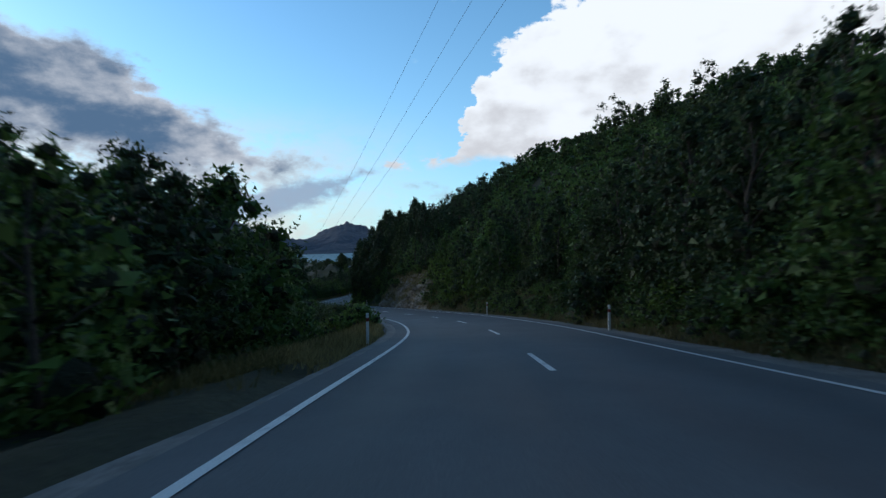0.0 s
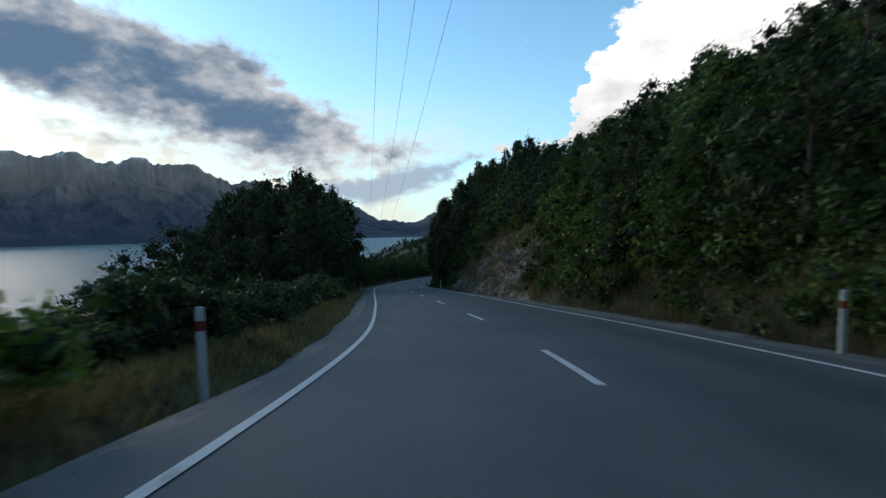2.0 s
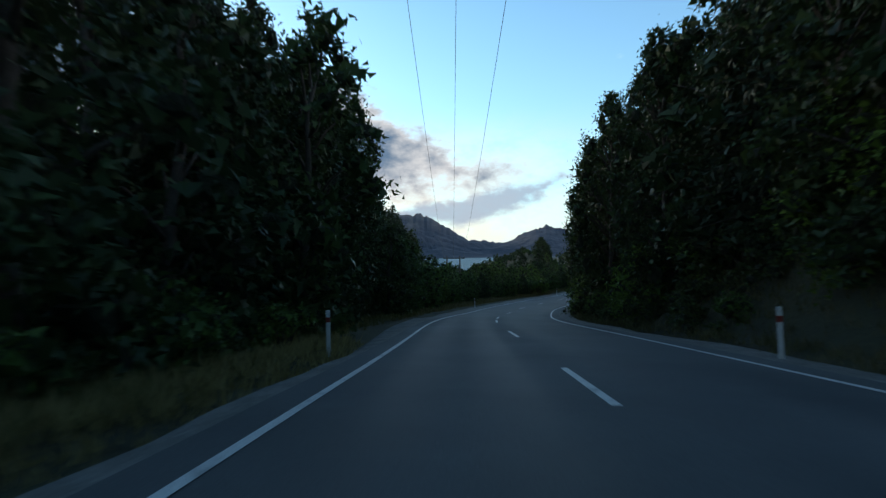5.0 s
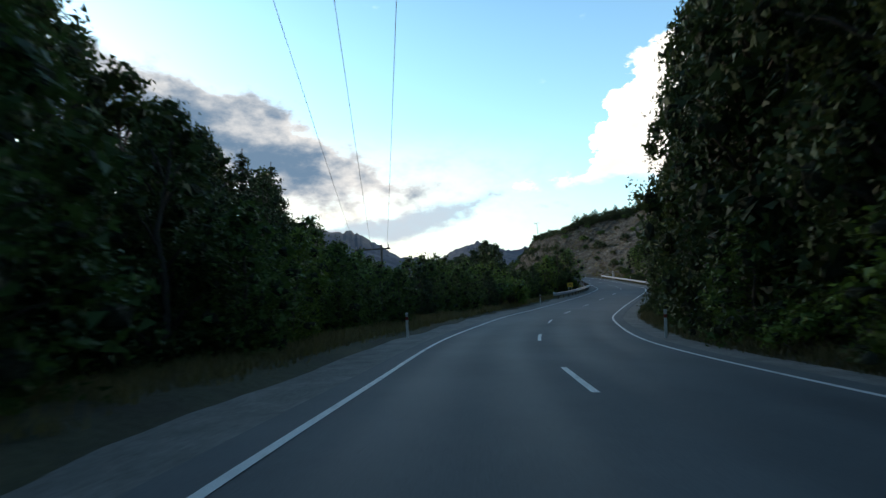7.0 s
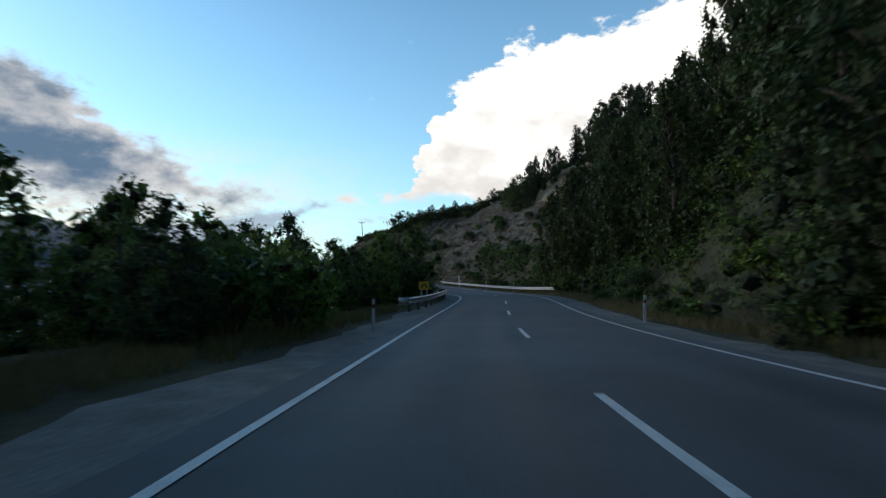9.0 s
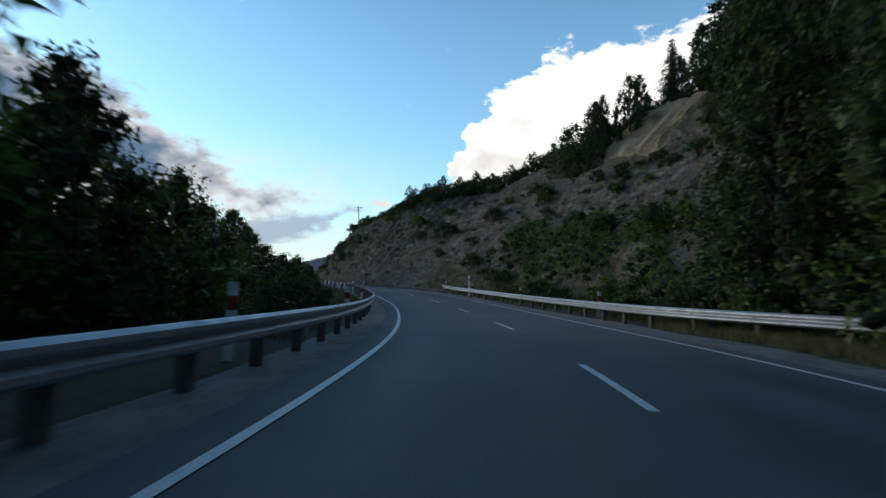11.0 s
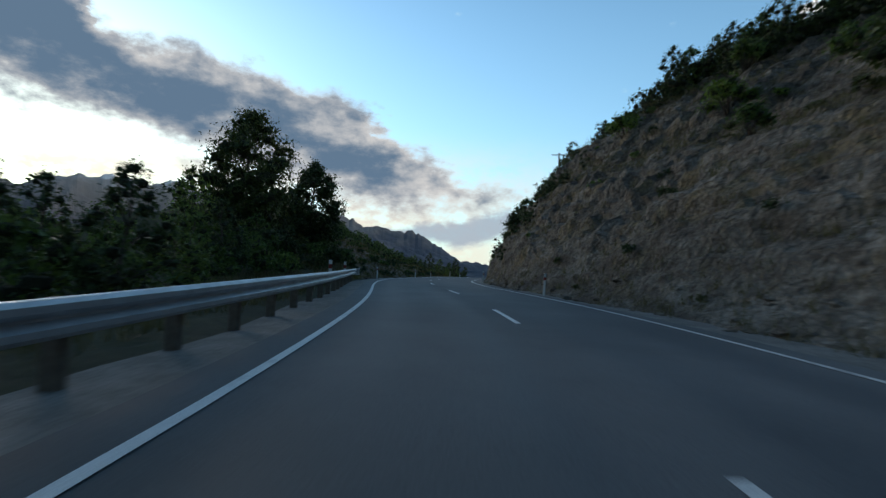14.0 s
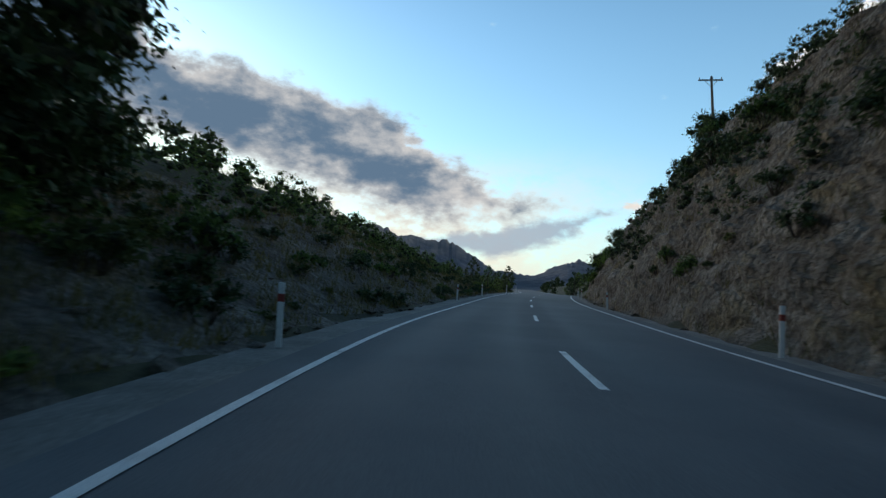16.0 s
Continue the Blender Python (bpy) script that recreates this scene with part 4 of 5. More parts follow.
for side in (-1, 1):
    wide = np.interp(S_ROAD, [-100, 95, 120, 165, 185, 200, 250, 262, 600], [0.45, 0.45, 2.0, 2.6, 1.2, 1.1, 1.1, 1.0, 1.0] if side < 0 else [1.0, 1.0, 1.0, 1.2, 1.5, 2.6, 2.4, 1.0, 1.0])
    edge = 4.1 + wide + wob(S_ROAD, 5 + side, 0.6)
    g = strip(S_ROAD, [side * 4.0, side * (4.1 + 0.4 * (edge - 4.1)), side * edge, side * (edge + 0.8)], [-0.015, -0.03, -0.06 + wob(S_ROAD, 9 + side, 0.12), -0.45])
    thing("gravel_shoulder", mesh_of("gravel_shoulder", g[0], g[1] if side > 0 else g[1][:, ::-1], M_GRAVEL), "pale grey gravel shoulder beside the asphalt", "road shoulder", kind="structure")
    part("edge_line", mesh_of("edge_line", *strip(S_ROAD, [side * 3.5 - 0.06, side * 3.5 + 0.06], [0.013 + 0.004] * 2), M_LINE), None, road, "continuous white painted edge line")
for s0 in [27.11 + 10 * k for k in range(-9, 9)] + [122.23 + 10 * k for k in range(-1, 7)] + [205.47 + 10 * k for k in range(-1, 20)]:
    ss = np.linspace(s0 - 1.5, s0 + 1.5, 4)
    part("centre_dash", mesh_of("centre_dash", *strip(ss, [-0.06, 0.06], [0.046] * 2), M_LINE), None, road)

m, nt, p = shader("lake_water")
p.inputs["Base Color"].default_value = (0.1, 0.2, 0.215, 1)
p.inputs["Roughness"].default_value = 0.45
p.inputs["IOR"].default_value = 1.33
nt.links.new(bump_node(nt, noise_node(nt, 0.9, 6, 0.65, "World"), 1.0, 1.4), p.inputs["Normal"])
lake = mesh_of("lake", [(-4700, -4700, LAKE_Z), (4700, -4700, LAKE_Z), (4700, 4700, LAKE_Z), (-4700, 4700, LAKE_Z)], [[0, 1, 2, 3]], m)
thing("lake_water", lake, "pale grey-blue lake water with fine ripples", "lake", kind="structure")

m, nt, p = shader("hazed_mountain_slopes")
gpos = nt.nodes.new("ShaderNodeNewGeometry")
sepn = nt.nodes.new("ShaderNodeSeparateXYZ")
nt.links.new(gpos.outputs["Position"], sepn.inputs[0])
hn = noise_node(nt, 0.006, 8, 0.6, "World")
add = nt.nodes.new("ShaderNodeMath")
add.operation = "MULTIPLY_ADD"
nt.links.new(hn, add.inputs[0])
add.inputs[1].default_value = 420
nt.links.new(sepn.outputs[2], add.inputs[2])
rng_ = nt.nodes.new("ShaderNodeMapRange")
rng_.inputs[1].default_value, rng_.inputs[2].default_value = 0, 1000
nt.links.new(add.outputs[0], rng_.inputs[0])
# the low stops hold the blue of distant haze, painted into the slope colour
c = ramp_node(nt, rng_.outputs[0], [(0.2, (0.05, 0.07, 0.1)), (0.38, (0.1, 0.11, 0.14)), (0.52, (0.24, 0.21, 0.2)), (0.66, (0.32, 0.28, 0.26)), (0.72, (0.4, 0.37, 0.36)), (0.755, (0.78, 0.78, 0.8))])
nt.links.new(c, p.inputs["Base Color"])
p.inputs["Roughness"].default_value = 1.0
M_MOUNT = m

AZ_K = [-40, -15, -3, 1.2, 2.5, 4.1, 6.2, 9.5, 13.2, 15, 17.5, 20, 22, 24, 26, 27.5, 31.5, 35, 37, 40, 43, 45, 48.5, 54, 58, 62, 70, 85, 110, 140]
EL_K = [2.0, 1.6, 1.7, 2.3, 2.7, 2.7, 1.6, 1.0, 2.0, 3.0, 4.1, 4.6, 5.0, 5.3, 5.7, 5.3, 7.0, 7.1, 7.6, 7.8, 8.0, 7.7, 8.1, 6.9, 6.4, 6.2, 6.5, 7.0, 6, 4]


def build_mountains():
    az = np.radians(np.arange(-40, 140, 0.16))
    r = np.concatenate([np.linspace(0, 0.7, 26), np.linspace(0.72, 1, 18)])
    A, Rr = np.meshgrid(az, r, indexing="ij")
    deg = np.degrees(A)
    dist = 2900 + 1300 * Rr
    jag = fbm(np.stack([deg, deg * 0 + 0.7], -1), 2.6, 5, 22, 0.62)
    k = np.clip(Rr / 0.78, 0, 1)
    crest = np.tan(np.radians(np.interp(deg, AZ_K, EL_K) + jag * 2.6 * k ** 5)) * 3914 + 45
    # spurs and gullies below the crest
    q = np.stack([deg * 66.0, dist * 1.3], -1)
    q = q + fbm(q, 500.0, 3, 23)[..., None] * [260, 180]
    spur = np.abs(fbm(q, 620.0, 6, 21, 0.55)) * 2
    rocks = fbm(q, 90.0, 4, 24, 0.6)
    prof = k ** 1.1 * (1 - (1 - k ** 3) * 1.15 * np.clip(spur, 0, 0.8)) + 0.03 * rocks * k - np.clip((Rr - 0.78) / 0.22, 0, 1) ** 1.5 * 0.8
    z = LAKE_Z - 3 + crest * prof
    V = np.stack([-np.sin(A) * dist, 150 + np.cos(A) * dist, z], -1).reshape(-1, 3)
    n, m_ = A.shape
    i = (np.arange(n - 1)[:, None] * m_ + np.arange(m_ - 1)[None]).ravel()
    thing("mountain_range", mesh_of("mountain_range", V, np.stack([i, i + 1, i + 1 + m_, i + m_], -1), M_MOUNT, False), "distant brown mountains with blue haze painted low down and a little snow across the lake", "mountain", kind="structure")


build_mountains()

# ---------------------------------------------------------------- cut rock faces
def rock_face(name, face, step, top, material, label):
    """A cut face laid over the bank: jagged relief in slabs, with the edges let into the ground."""
    s0, s1 = face[:2]
    ss = np.arange(s0, s1 + step / 2, step)
    v = np.linspace(0, 1, int(top / step * 1.25) + 2)
    S, V = np.meshgrid(ss, v, indexing="ij")
    foot, cut = np.interp(S, R_S, R_FOOT), np.interp(S, R_S, R_CUT)
    run = cut / np.tan(np.radians(np.interp(S, R_S, R_STEEP)))
    D = (foot - 0.8 + V * (run + 1.6)).ravel()
    P = road_at(S.ravel(), D)
    P[:, 2] = ground_z(P[:, :2])
    push = face_push(face, S.ravel(), D, P[:, 2])
    h = np.interp(S.ravel(), SB, HB)
    st = np.radians(np.interp(S.ravel(), R_S, R_STEEP))
    P += np.stack([-np.cos(h) * np.sin(st), -np.sin(h) * np.sin(st), np.cos(st)], -1) * push[:, None]
    n, k = S.shape
    i = (np.arange(n - 1)[:, None] * k + np.arange(k - 1)[None]).ravel()
    thing(name, mesh_of(name, P, np.stack([i, i + k, i + k + 1, i + 1], -1), material), label, "rock face", kind="structure")


rock_face("rock_face", ROCK_FACE, 0.2, 7.5, M_ROCK, "broken grey schist rock face beside the road")
rock_face("cut_bank", CUT_BANK, 0.42, 40, M_CLAY, "high brown and grey cut bank of broken rock with a bench")


def scarp(s0, s1, d0, d1, step):
    """A bare pale slip high on the bank."""
    S, D = np.meshgrid(np.arange(s0, s1, step), np.arange(d0, d1, step), indexing="ij")
    P = road_at(S.ravel(), D.ravel())
    P[:, 2] = ground_z(P[:, :2])
    u, w = (S.ravel() - s0) / (s1 - s0), (D.ravel() - d0) / (d1 - d0)
    e = np.clip(np.minimum(np.minimum(u, 1 - u), np.minimum(w, 1 - w)) * 5 + fbm(P[:, :2], 3.0, 3, 5) * 0.8, 0, 1)
    q = np.stack([S.ravel() * 1.5, D.ravel() * 0.4], -1)
    P[:, 2] += (0.9 + 2.2 * np.abs(fbm(q, 2.2, 4, 91, 0.6))) * e - 0.8 * (1 - e) + 2.6 * e * w
    n, k = S.shape
    i = (np.arange(n - 1)[:, None] * k + np.arange(k - 1)[None]).ravel()
    thing("scarp", mesh_of("scarp", P, np.stack([i, i + k, i + k + 1, i + 1], -1), M_PALE), "bare pale tan slip scar high on the bank", "rock face", kind="structure")


scarp(235, 247, 27, 38, 0.4)


def stones(seed, count, s0, s1, d0, d1, size, material, name, label):
    """Fallen stones at the foot of a face, as one loose scatter."""
    rng = np.random.RandomState(seed)
    S, D = s0 + (s1 - s0) * rng.rand(count), d0 + (d1 - d0) * rng.rand(count) ** 1.6
    P = road_at(S, D)
    z = np.maximum(ground_z(P[:, :2]), np.interp(S, SB, CB[:, 2]) - 0.08)
    base = np.array([(1, 0, 0), (-1, 0, 0), (0, 1, 0), (0, -1, 0), (0, 0, 1), (0, 0, -1), (0.6, 0.6, 0.5), (-0.6, 0.6, 0.5), (0.6, -0.6, 0.5), (-0.6, -0.6, 0.5)])
    tri = [(4, 6, 7), (4, 8, 6), (4, 7, 9), (4, 9, 8), (0, 6, 8), (1, 9, 7), (2, 7, 6), (3, 8, 9), (0, 2, 6), (0, 8, 3), (1, 7, 2), (1, 3, 9), (5, 2, 0), (5, 0, 3), (5, 3, 1), (5, 1, 2)]
    V, F = [], []
    for i in range(count):
        r = size * (0.3 + rng.rand() ** 3 * 1.6)
        a = rng.rand() * 6.283
        k = base * (1 + 0.35 * rng.normal(size=(10, 3))) * r * [1, 0.8, 0.55]
        k = k @ np.array([[np.cos(a), np.sin(a), 0], [-np.sin(a), np.cos(a), 0], [0, 0, 1]]) + [P[i, 0], P[i, 1], z[i] + r * 0.15]
        F += [[x + 10 * i for x in t] for t in tri]
        V.append(k)
    thing(name, mesh_of(name, np.concatenate(V), F, material), label, "stones", kind="stuff")


stones(81, 420, 52, 84, 4.9, 8.0, 0.16, M_ROCK, "fallen_stones", "broken grey stones at the foot of the rock face")
stones(82, 1500, 240, 345, 4.7, 16, 0.15, M_CLAY, "fallen_stones", "scattered stones on and below the cut bank")
stones(83, 500, 283, 340, -4.9, -13, 0.13, M_CLAY, "fallen_stones", "small stones on the earth bank")


# ---------------------------------------------------------------- roadside furniture
def marker_post(width, height, label, group, dark):
    ob = new("marker_post")
    tagged(ob, label, "marker post", group)
    bm = bmesh.new()
    box(bm, (width, 0.04, height + 0.15), (0, 0, height / 2 - 0.075), None, 0.008)
    bmesh.ops.translate(bm, verts=bm.verts, vec=(0, 0, 0))
    part("post", bm, M_WHITE, ob)
    bm = bmesh.new()
    box(bm, (width + 0.006, 0.046, 0.13 + 0.1 * dark), (0, 0, height - 0.24 - 0.1 * dark), None, 0.004)
    part("band", bm, M_RED, ob, "dull red reflective band")
    return ob


def stand(first, places, lean=2.0):
    for i, (s, d) in enumerate(places):
        p = road_at(s, d)
        m = pose(p[0], p[1], p[2] - 0.05, random.uniform(-lean, lean), random.uniform(-lean, lean), math.degrees(heading(s)))
        if i == 0:
            first.matrix_basis = m
        else:
            copy_thing(first, m)


stand(marker_post(0.10, 1.05, "slim white plastic edge marker post with red band", "edge marker posts", 0),
      [(15, -4.8), (36.3, -4.8), (92.5, -5.1), (132.9, -5.3), (164.5, -4.9), (285.9, -4.6), (309, -4.6), (323, -4.6), (342, -4.6), (360, -4.6),
       (16.8, 4.6), (37.9, 4.7), (90.3, 4.6), (132.8, 4.5), (167, 4.9), (266.5, 4.4), (288.8, 4.5), (309, 4.5), (330.4, 4.5), (350, 4.6)])
stand(marker_post(0.17, 1.28, "wide white marker post with a red band behind the guardrail", "guardrail markers", 1),
      [(196.9, -5.6), (208.7, -5.5), (221, -5.5), (234, -5.5), (246, -5.5), (271, -5.8), (278.4, -5.9), (212, 5.95), (223.5, 5.85), (235.5, 6.0), (244.5, 6.6)], 3.0)
wp = new("bollard")
tagged(wp, "thick white round bollard behind the guardrail", "bollard")
bm = bmesh.new()
cone(bm, 0.11, 0.11, 2.2, (0, 0, 0.9), 16)
part("shaft", bm, M_WHITE, wp)
bm = bmesh.new()
cone(bm, 0.115, 0.115, 0.12, (0, 0, 1.55), 16)
part("band", bm, M_BLACK, wp, "dark band")
wp.matrix_basis = pose(*road_at(236.8, 6.2), 0, 0, 0)


def guardrail(s0, s1, lateral, label, out, striped_end):
    """W-beam rail on timber posts; lateral gives d by station, out is the side away from the road."""
    ob = new("guardrail")
    tagged(ob, label, "guardrail", "guardrails")
    ss = np.arange(s0, s1 + 0.1, 1.0)
    d = lateral(ss)
    prof = [(0.0, 0.43), (0.035, 0.44), (0.085, 0.48), (0.085, 0.53), (0.03, 0.565), (0.0, 0.585), (0.0, 0.615), (0.03, 0.635), (0.085, 0.67), (0.085, 0.72), (0.035, 0.755), (0.0, 0.765)]
    V, F = strip(ss, [d - out * o for o, _ in prof], [u for _, u in prof])
    rail = part("rail", mesh_of("rail", V, F, M_STEEL, False), None, ob, "galvanised W-beam rail")
    so = rail.modifiers.new("thick", "SOLIDIFY")
    so.thickness = 0.006
    post_me = block_me = None
    for s in np.arange(s0 + 1, s1 - 0.5, 2.0):
        dd = float(lateral(np.array([s]))[0])
        if post_me is None:
            bm = bmesh.new()
            box(bm, (0.16, 0.15, 1.15), (0, 0, 0.17), None, 0.012)
            po = part("post", bm, M_TIMBER, ob)
            post_me = po.data
            bm = bmesh.new()
            box(bm, (0.10, 0.14, 0.32), (0, 0, 0.6), None, 0.01)
            bl = part("spacer_block", bm, M_TIMBER, ob)
            block_me = bl.data
        else:
            po, bl = part("post", post_me, None, ob), part("spacer_block", block_me, None, ob)
        po.matrix_world = pose(*road_at(s, dd + out * 0.19), 0, 0, math.degrees(heading(s)))
        bl.matrix_world = pose(*road_at(s, dd + out * 0.055), 0, 0, math.degrees(heading(s)))
    # rounded bull-nose at the near end
    a = np.linspace(0, math.pi * 1.1, 9)
    h0, dd = heading(s0), float(lateral(np.array([s0]))[0])
    c = road_at(s0, dd + out * 0.22)
    fwd, rt = np.array([-math.sin(h0), math.cos(h0), 0]), np.array([math.cos(h0), math.sin(h0), 0])
    arc = [c - rt * out * 0.26 * math.cos(t) - fwd * 0.26 * math.sin(t) for t in a]
    V = np.array([p + [0, 0, u] for p in arc for u in (0.4, 0.8)])
    F = [[2 * i, 2 * i + 2, 2 * i + 3, 2 * i + 1] for i in range(len(a) - 1)]
    nose = part("bull_nose", mesh_of("bull_nose", V, F, M_STEEL, True), None, ob, "rounded steel end terminal")
    nose.modifiers.new("thick", "SOLIDIFY").thickness = 0.008
    # striped panel at the far end
    if striped_end:
        dd = float(lateral(np.array([s1]))[0])
        h1 = math.degrees(heading(s1))
        bm = bmesh.new()
        box(bm, (0.5, 0.03, 0.52), (0, 0, 0.58), None, 0.01)
        panel = part("end_panel", bm, M_BLACK, ob, "black end panel with white stripes")
        panel.matrix_world = pose(*road_at(s1 + 0.25, dd + out * 0.05), 0, 0, h1)
        stripe = None
        for i in range(6):
            if stripe is None:
                bm = bmesh.new()
                box(bm, (0.5, 0.012, 0.04), (0, 0, 0))
                st = part("stripe", bm, M_WHITE, panel)
                stripe = st.data
            else:
                st = part("stripe", stripe, None, panel)
            st.location = (0, -0.022, 0.37 + 0.084 * i)
    return ob


guardrail(173.5, 278.3, lambda s: -4.8 - 0.5 * np.clip((179 - s) / 6, 0, 1) - 0.3 * np.clip((s - 271) / 7, 0, 1), "long galvanised steel guardrail on timber posts round the bend", -1, True)
guardrail(199.5, 247.3, lambda s: 5.35 + 2.4 * np.clip((207 - s) / 8, 0, 1) ** 1.5 + 2.0 * np.clip((s - 238) / 9.3, 0, 1) ** 1.5, "galvanised steel guardrail on timber posts below the cut bank", 1, True)

# yellow board on two white legs
sg = new("warning_board")
tagged(sg, "small yellow warning board on white legs beside the guardrail", "road sign")
bm = bmesh.new()
box(bm, (0.75, 0.02, 0.6), (0, 0, 1.25), None, 0.006)
board = part("board", bm, M_YELLOW, sg)
bm = bmesh.new()
for x0 in (-0.12, 0.12):
    box(bm, (0.09, 0.004, 0.34), (x0, -0.013, 1.25), pose(0, 0, 0, 0, 35 if x0 < 0 else -35, 0))
part("mark", bm, M_BLACK, board, "black chevron mark")
for x0 in (-0.2, 0.2):
    bm = bmesh.new()
    box(bm, (0.08, 0.04, 1.35), (x0, 0.03, 0.45), None, 0.008)
    part("leg", bm, M_WHITE, sg)
sg.matrix_basis = pose(*road_at(183.5, -5.9), 0, 0, math.degrees(heading(183)) + 8)


# ---------------------------------------------------------------- power line
def power_pole(name, height, arms, label, place):
    ob = new(name)
    tagged(ob, label, "utility pole", "power line")
    V, F = tube([(0, 0, -1.2), (0, 0, height * 0.5), (0, 0, height)], [0.16, 0.13, 0.1], 10)
    part("pole", mesh_of("pole", V, F, M_TIMBER, True), None, ob)
    for z, w in arms:
        bm = bmesh.new()
        box(bm, (w, 0.11, 0.12), (0, 0.13, z), None, 0.01)
        arm = part("crossarm", bm, M_TIMBER, ob)
        for x0 in (-w / 2 + 0.12, 0.18, w / 2 - 0.12):
            bm = bmesh.new()
            cone(bm, 0.05, 0.03, 0.2, (x0, 0.13, z + 0.16), 8)
            part("insulator", bm, M_CONCRETE, arm)
        for sx in (-1, 1):
            bm = bmesh.new()
            box(bm, (0.85, 0.012, 0.04), (sx * 0.36, 0.07, z - 0.32), pose(0, 0, 0, 0, -sx * 45, 0))
            part("brace", bm, M_STEEL, ob)
    ob.matrix_basis = place
    return ob


power_pole("power_pole", 8.6, [(8.3, 2.3)], "grey timber power pole with one crossarm on the bank top", pose(3.5, 330.2, -2.7, 1.5, -4, 20))
hp = new("double_pole")
tagged(hp, "twin timber power poles joined by a long crossarm", "utility pole", "power line")
for x0 in (-1.5, 1.5):
    V, F = tube([(x0, 0, -4), (x0, 0, 4), (x0, 0, 9.3)], [0.17, 0.15, 0.12], 10)
    part("pole", mesh_of("pole", V, F, M_TIMBER, True), None, hp)
bm = bmesh.new()
box(bm, (5.0, 0.14, 0.16), (0, 0.16, 8.9), None, 0.01)
arm = part("crossarm", bm, M_TIMBER, hp)
for x0 in (-2.3, 0, 2.3):
    bm = bmesh.new()
    cone(bm, 0.08, 0.05, 0.4, (x0, 0.16, 9.16), 8)
    part("insulator", bm, M_CONCRETE, arm)
HP = Vector((-25.9, 171.3, -18.7))
hp.matrix_basis = Matrix.Translation(HP) @ Euler((0, 0, radians(-28))).to_matrix().to_4x4()
for k in (-2.3, 0, 2.3):
    a = np.array(HP + Vector((k * math.cos(radians(-28)), k * math.sin(radians(-28)), 9.35)))
    b = np.array([15 + k, 5, 26.0])
    u = np.linspace(0, 1, 24)[:, None]
    pts = a * (1 - u) + b * u - np.array([0, 0, 1]) * 4 * 3.5 * u * (1 - u)
    V, F = tube(pts, [0.012] * 24, 5)
    thing("overhead_wire", mesh_of("overhead_wire", V, F, M_WIRE), "thin grey overhead power cable crossing the sky", "cable", "overhead wires")

# ---------------------------------------------------------------- plants by stretch
# right hillside before the first rock face
scatter(101, ["bush_near"], -2, 58, 7.8, 11, 3.3, (0.75, 1.1), "hillside trees")
scatter(102, ["bush_tree"], -2, 58, 11.1, 15.5, 3.3, (0.75, 1.1), "hillside trees")
scatter(131, ["shrub"], 4, 58, 6.8, 7.2, 1.9, (0.6, 1.0), "bank shrubs")
scatter(145, ["low", "shrub", "low"], 8, 60, 5.9, 7.2, 1.3, (0.6, 1.2), "bank foot bushes")
scatter(104, ["bush_tree"], 59, 80, 8.8, 14, 2.9, (0.7, 1.0), "hillside trees")
scatter(132, ["low", "shrub"], 58, 82, 7.9, 9.8, 1.8, (0.5, 0.9), "rock face bushes", keep=0.7)
scatter(147, ["low", "shrub"], 74, 86, 5.9, 7.5, 1.5, (0.7, 1.0), "rock face bushes", keep=0.8)
# tall trees on the right
scatter(133, ["shrub", "bush_tree"], 82, 145, 7.0, 7.8, 2.6, (0.6, 0.95), "roadside shrubs")
scatter(134, ["shrub", "low"], 146, 200, 7.4, 8.6, 2.4, (0.5, 0.9), "roadside shrubs")
wood(103, 100, 160, 8.8, 22, 4.1, "roadside tall trees", 15.0, True)
wood(105, 83, 100, 8.6, 26, 3.7, "roadside trees", 13.0, True)
wood(106, 158, 178, 11.0, 40, 5.0, "steep hillside trees", 8.5, True)
wood(112, 178, 238, 11.0, 40, 5.0, "steep hillside trees", 12.0, True, lambda s, d: s > 203 and d < 12.5 + (s - 210) * 0.95)
wood(109, 244, 252, 28, 37, 3.0, "bank top conifers", 12.0)
wood(110, 231, 247, 39.5, 50, 3.6, "hill crest trees", 13.0)
# below and on the high cut bank
scatter(107, ["shrub"], 200, 239, 8.0, 9.2, 2.4, (0.7, 1.15), "bank foot bush")
scatter(135, ["low", "shrub"], 204, 240, 13, 32, 3.4, (0.6, 1.1), "cut bank bushes", sink=0.1, keep=0.6)
scatter(159, ["low", "shrub"], 240, 264, 10, 34, 4.4, (0.7, 1.1), "cut bank bushes", sink=0.1, keep=0.55)
scatter(143, ["low", "low", "shrub"], 245, 345, 6.5, 22, 2.4, (0.6, 1.15), "cut bank bushes", sink=0.1, keep=0.5)
scatter(108, ["bush_tree"], 261, 284, -1.4, 1.8, 2.5, (0.48, 0.66), "bank top bush", crest=True)
scatter(144, ["shrub", "low"], 292, 348, 5.9, 9.5, 2.1, (0.6, 1.05), "bank foot bushes", sink=0.1, keep=0.75)
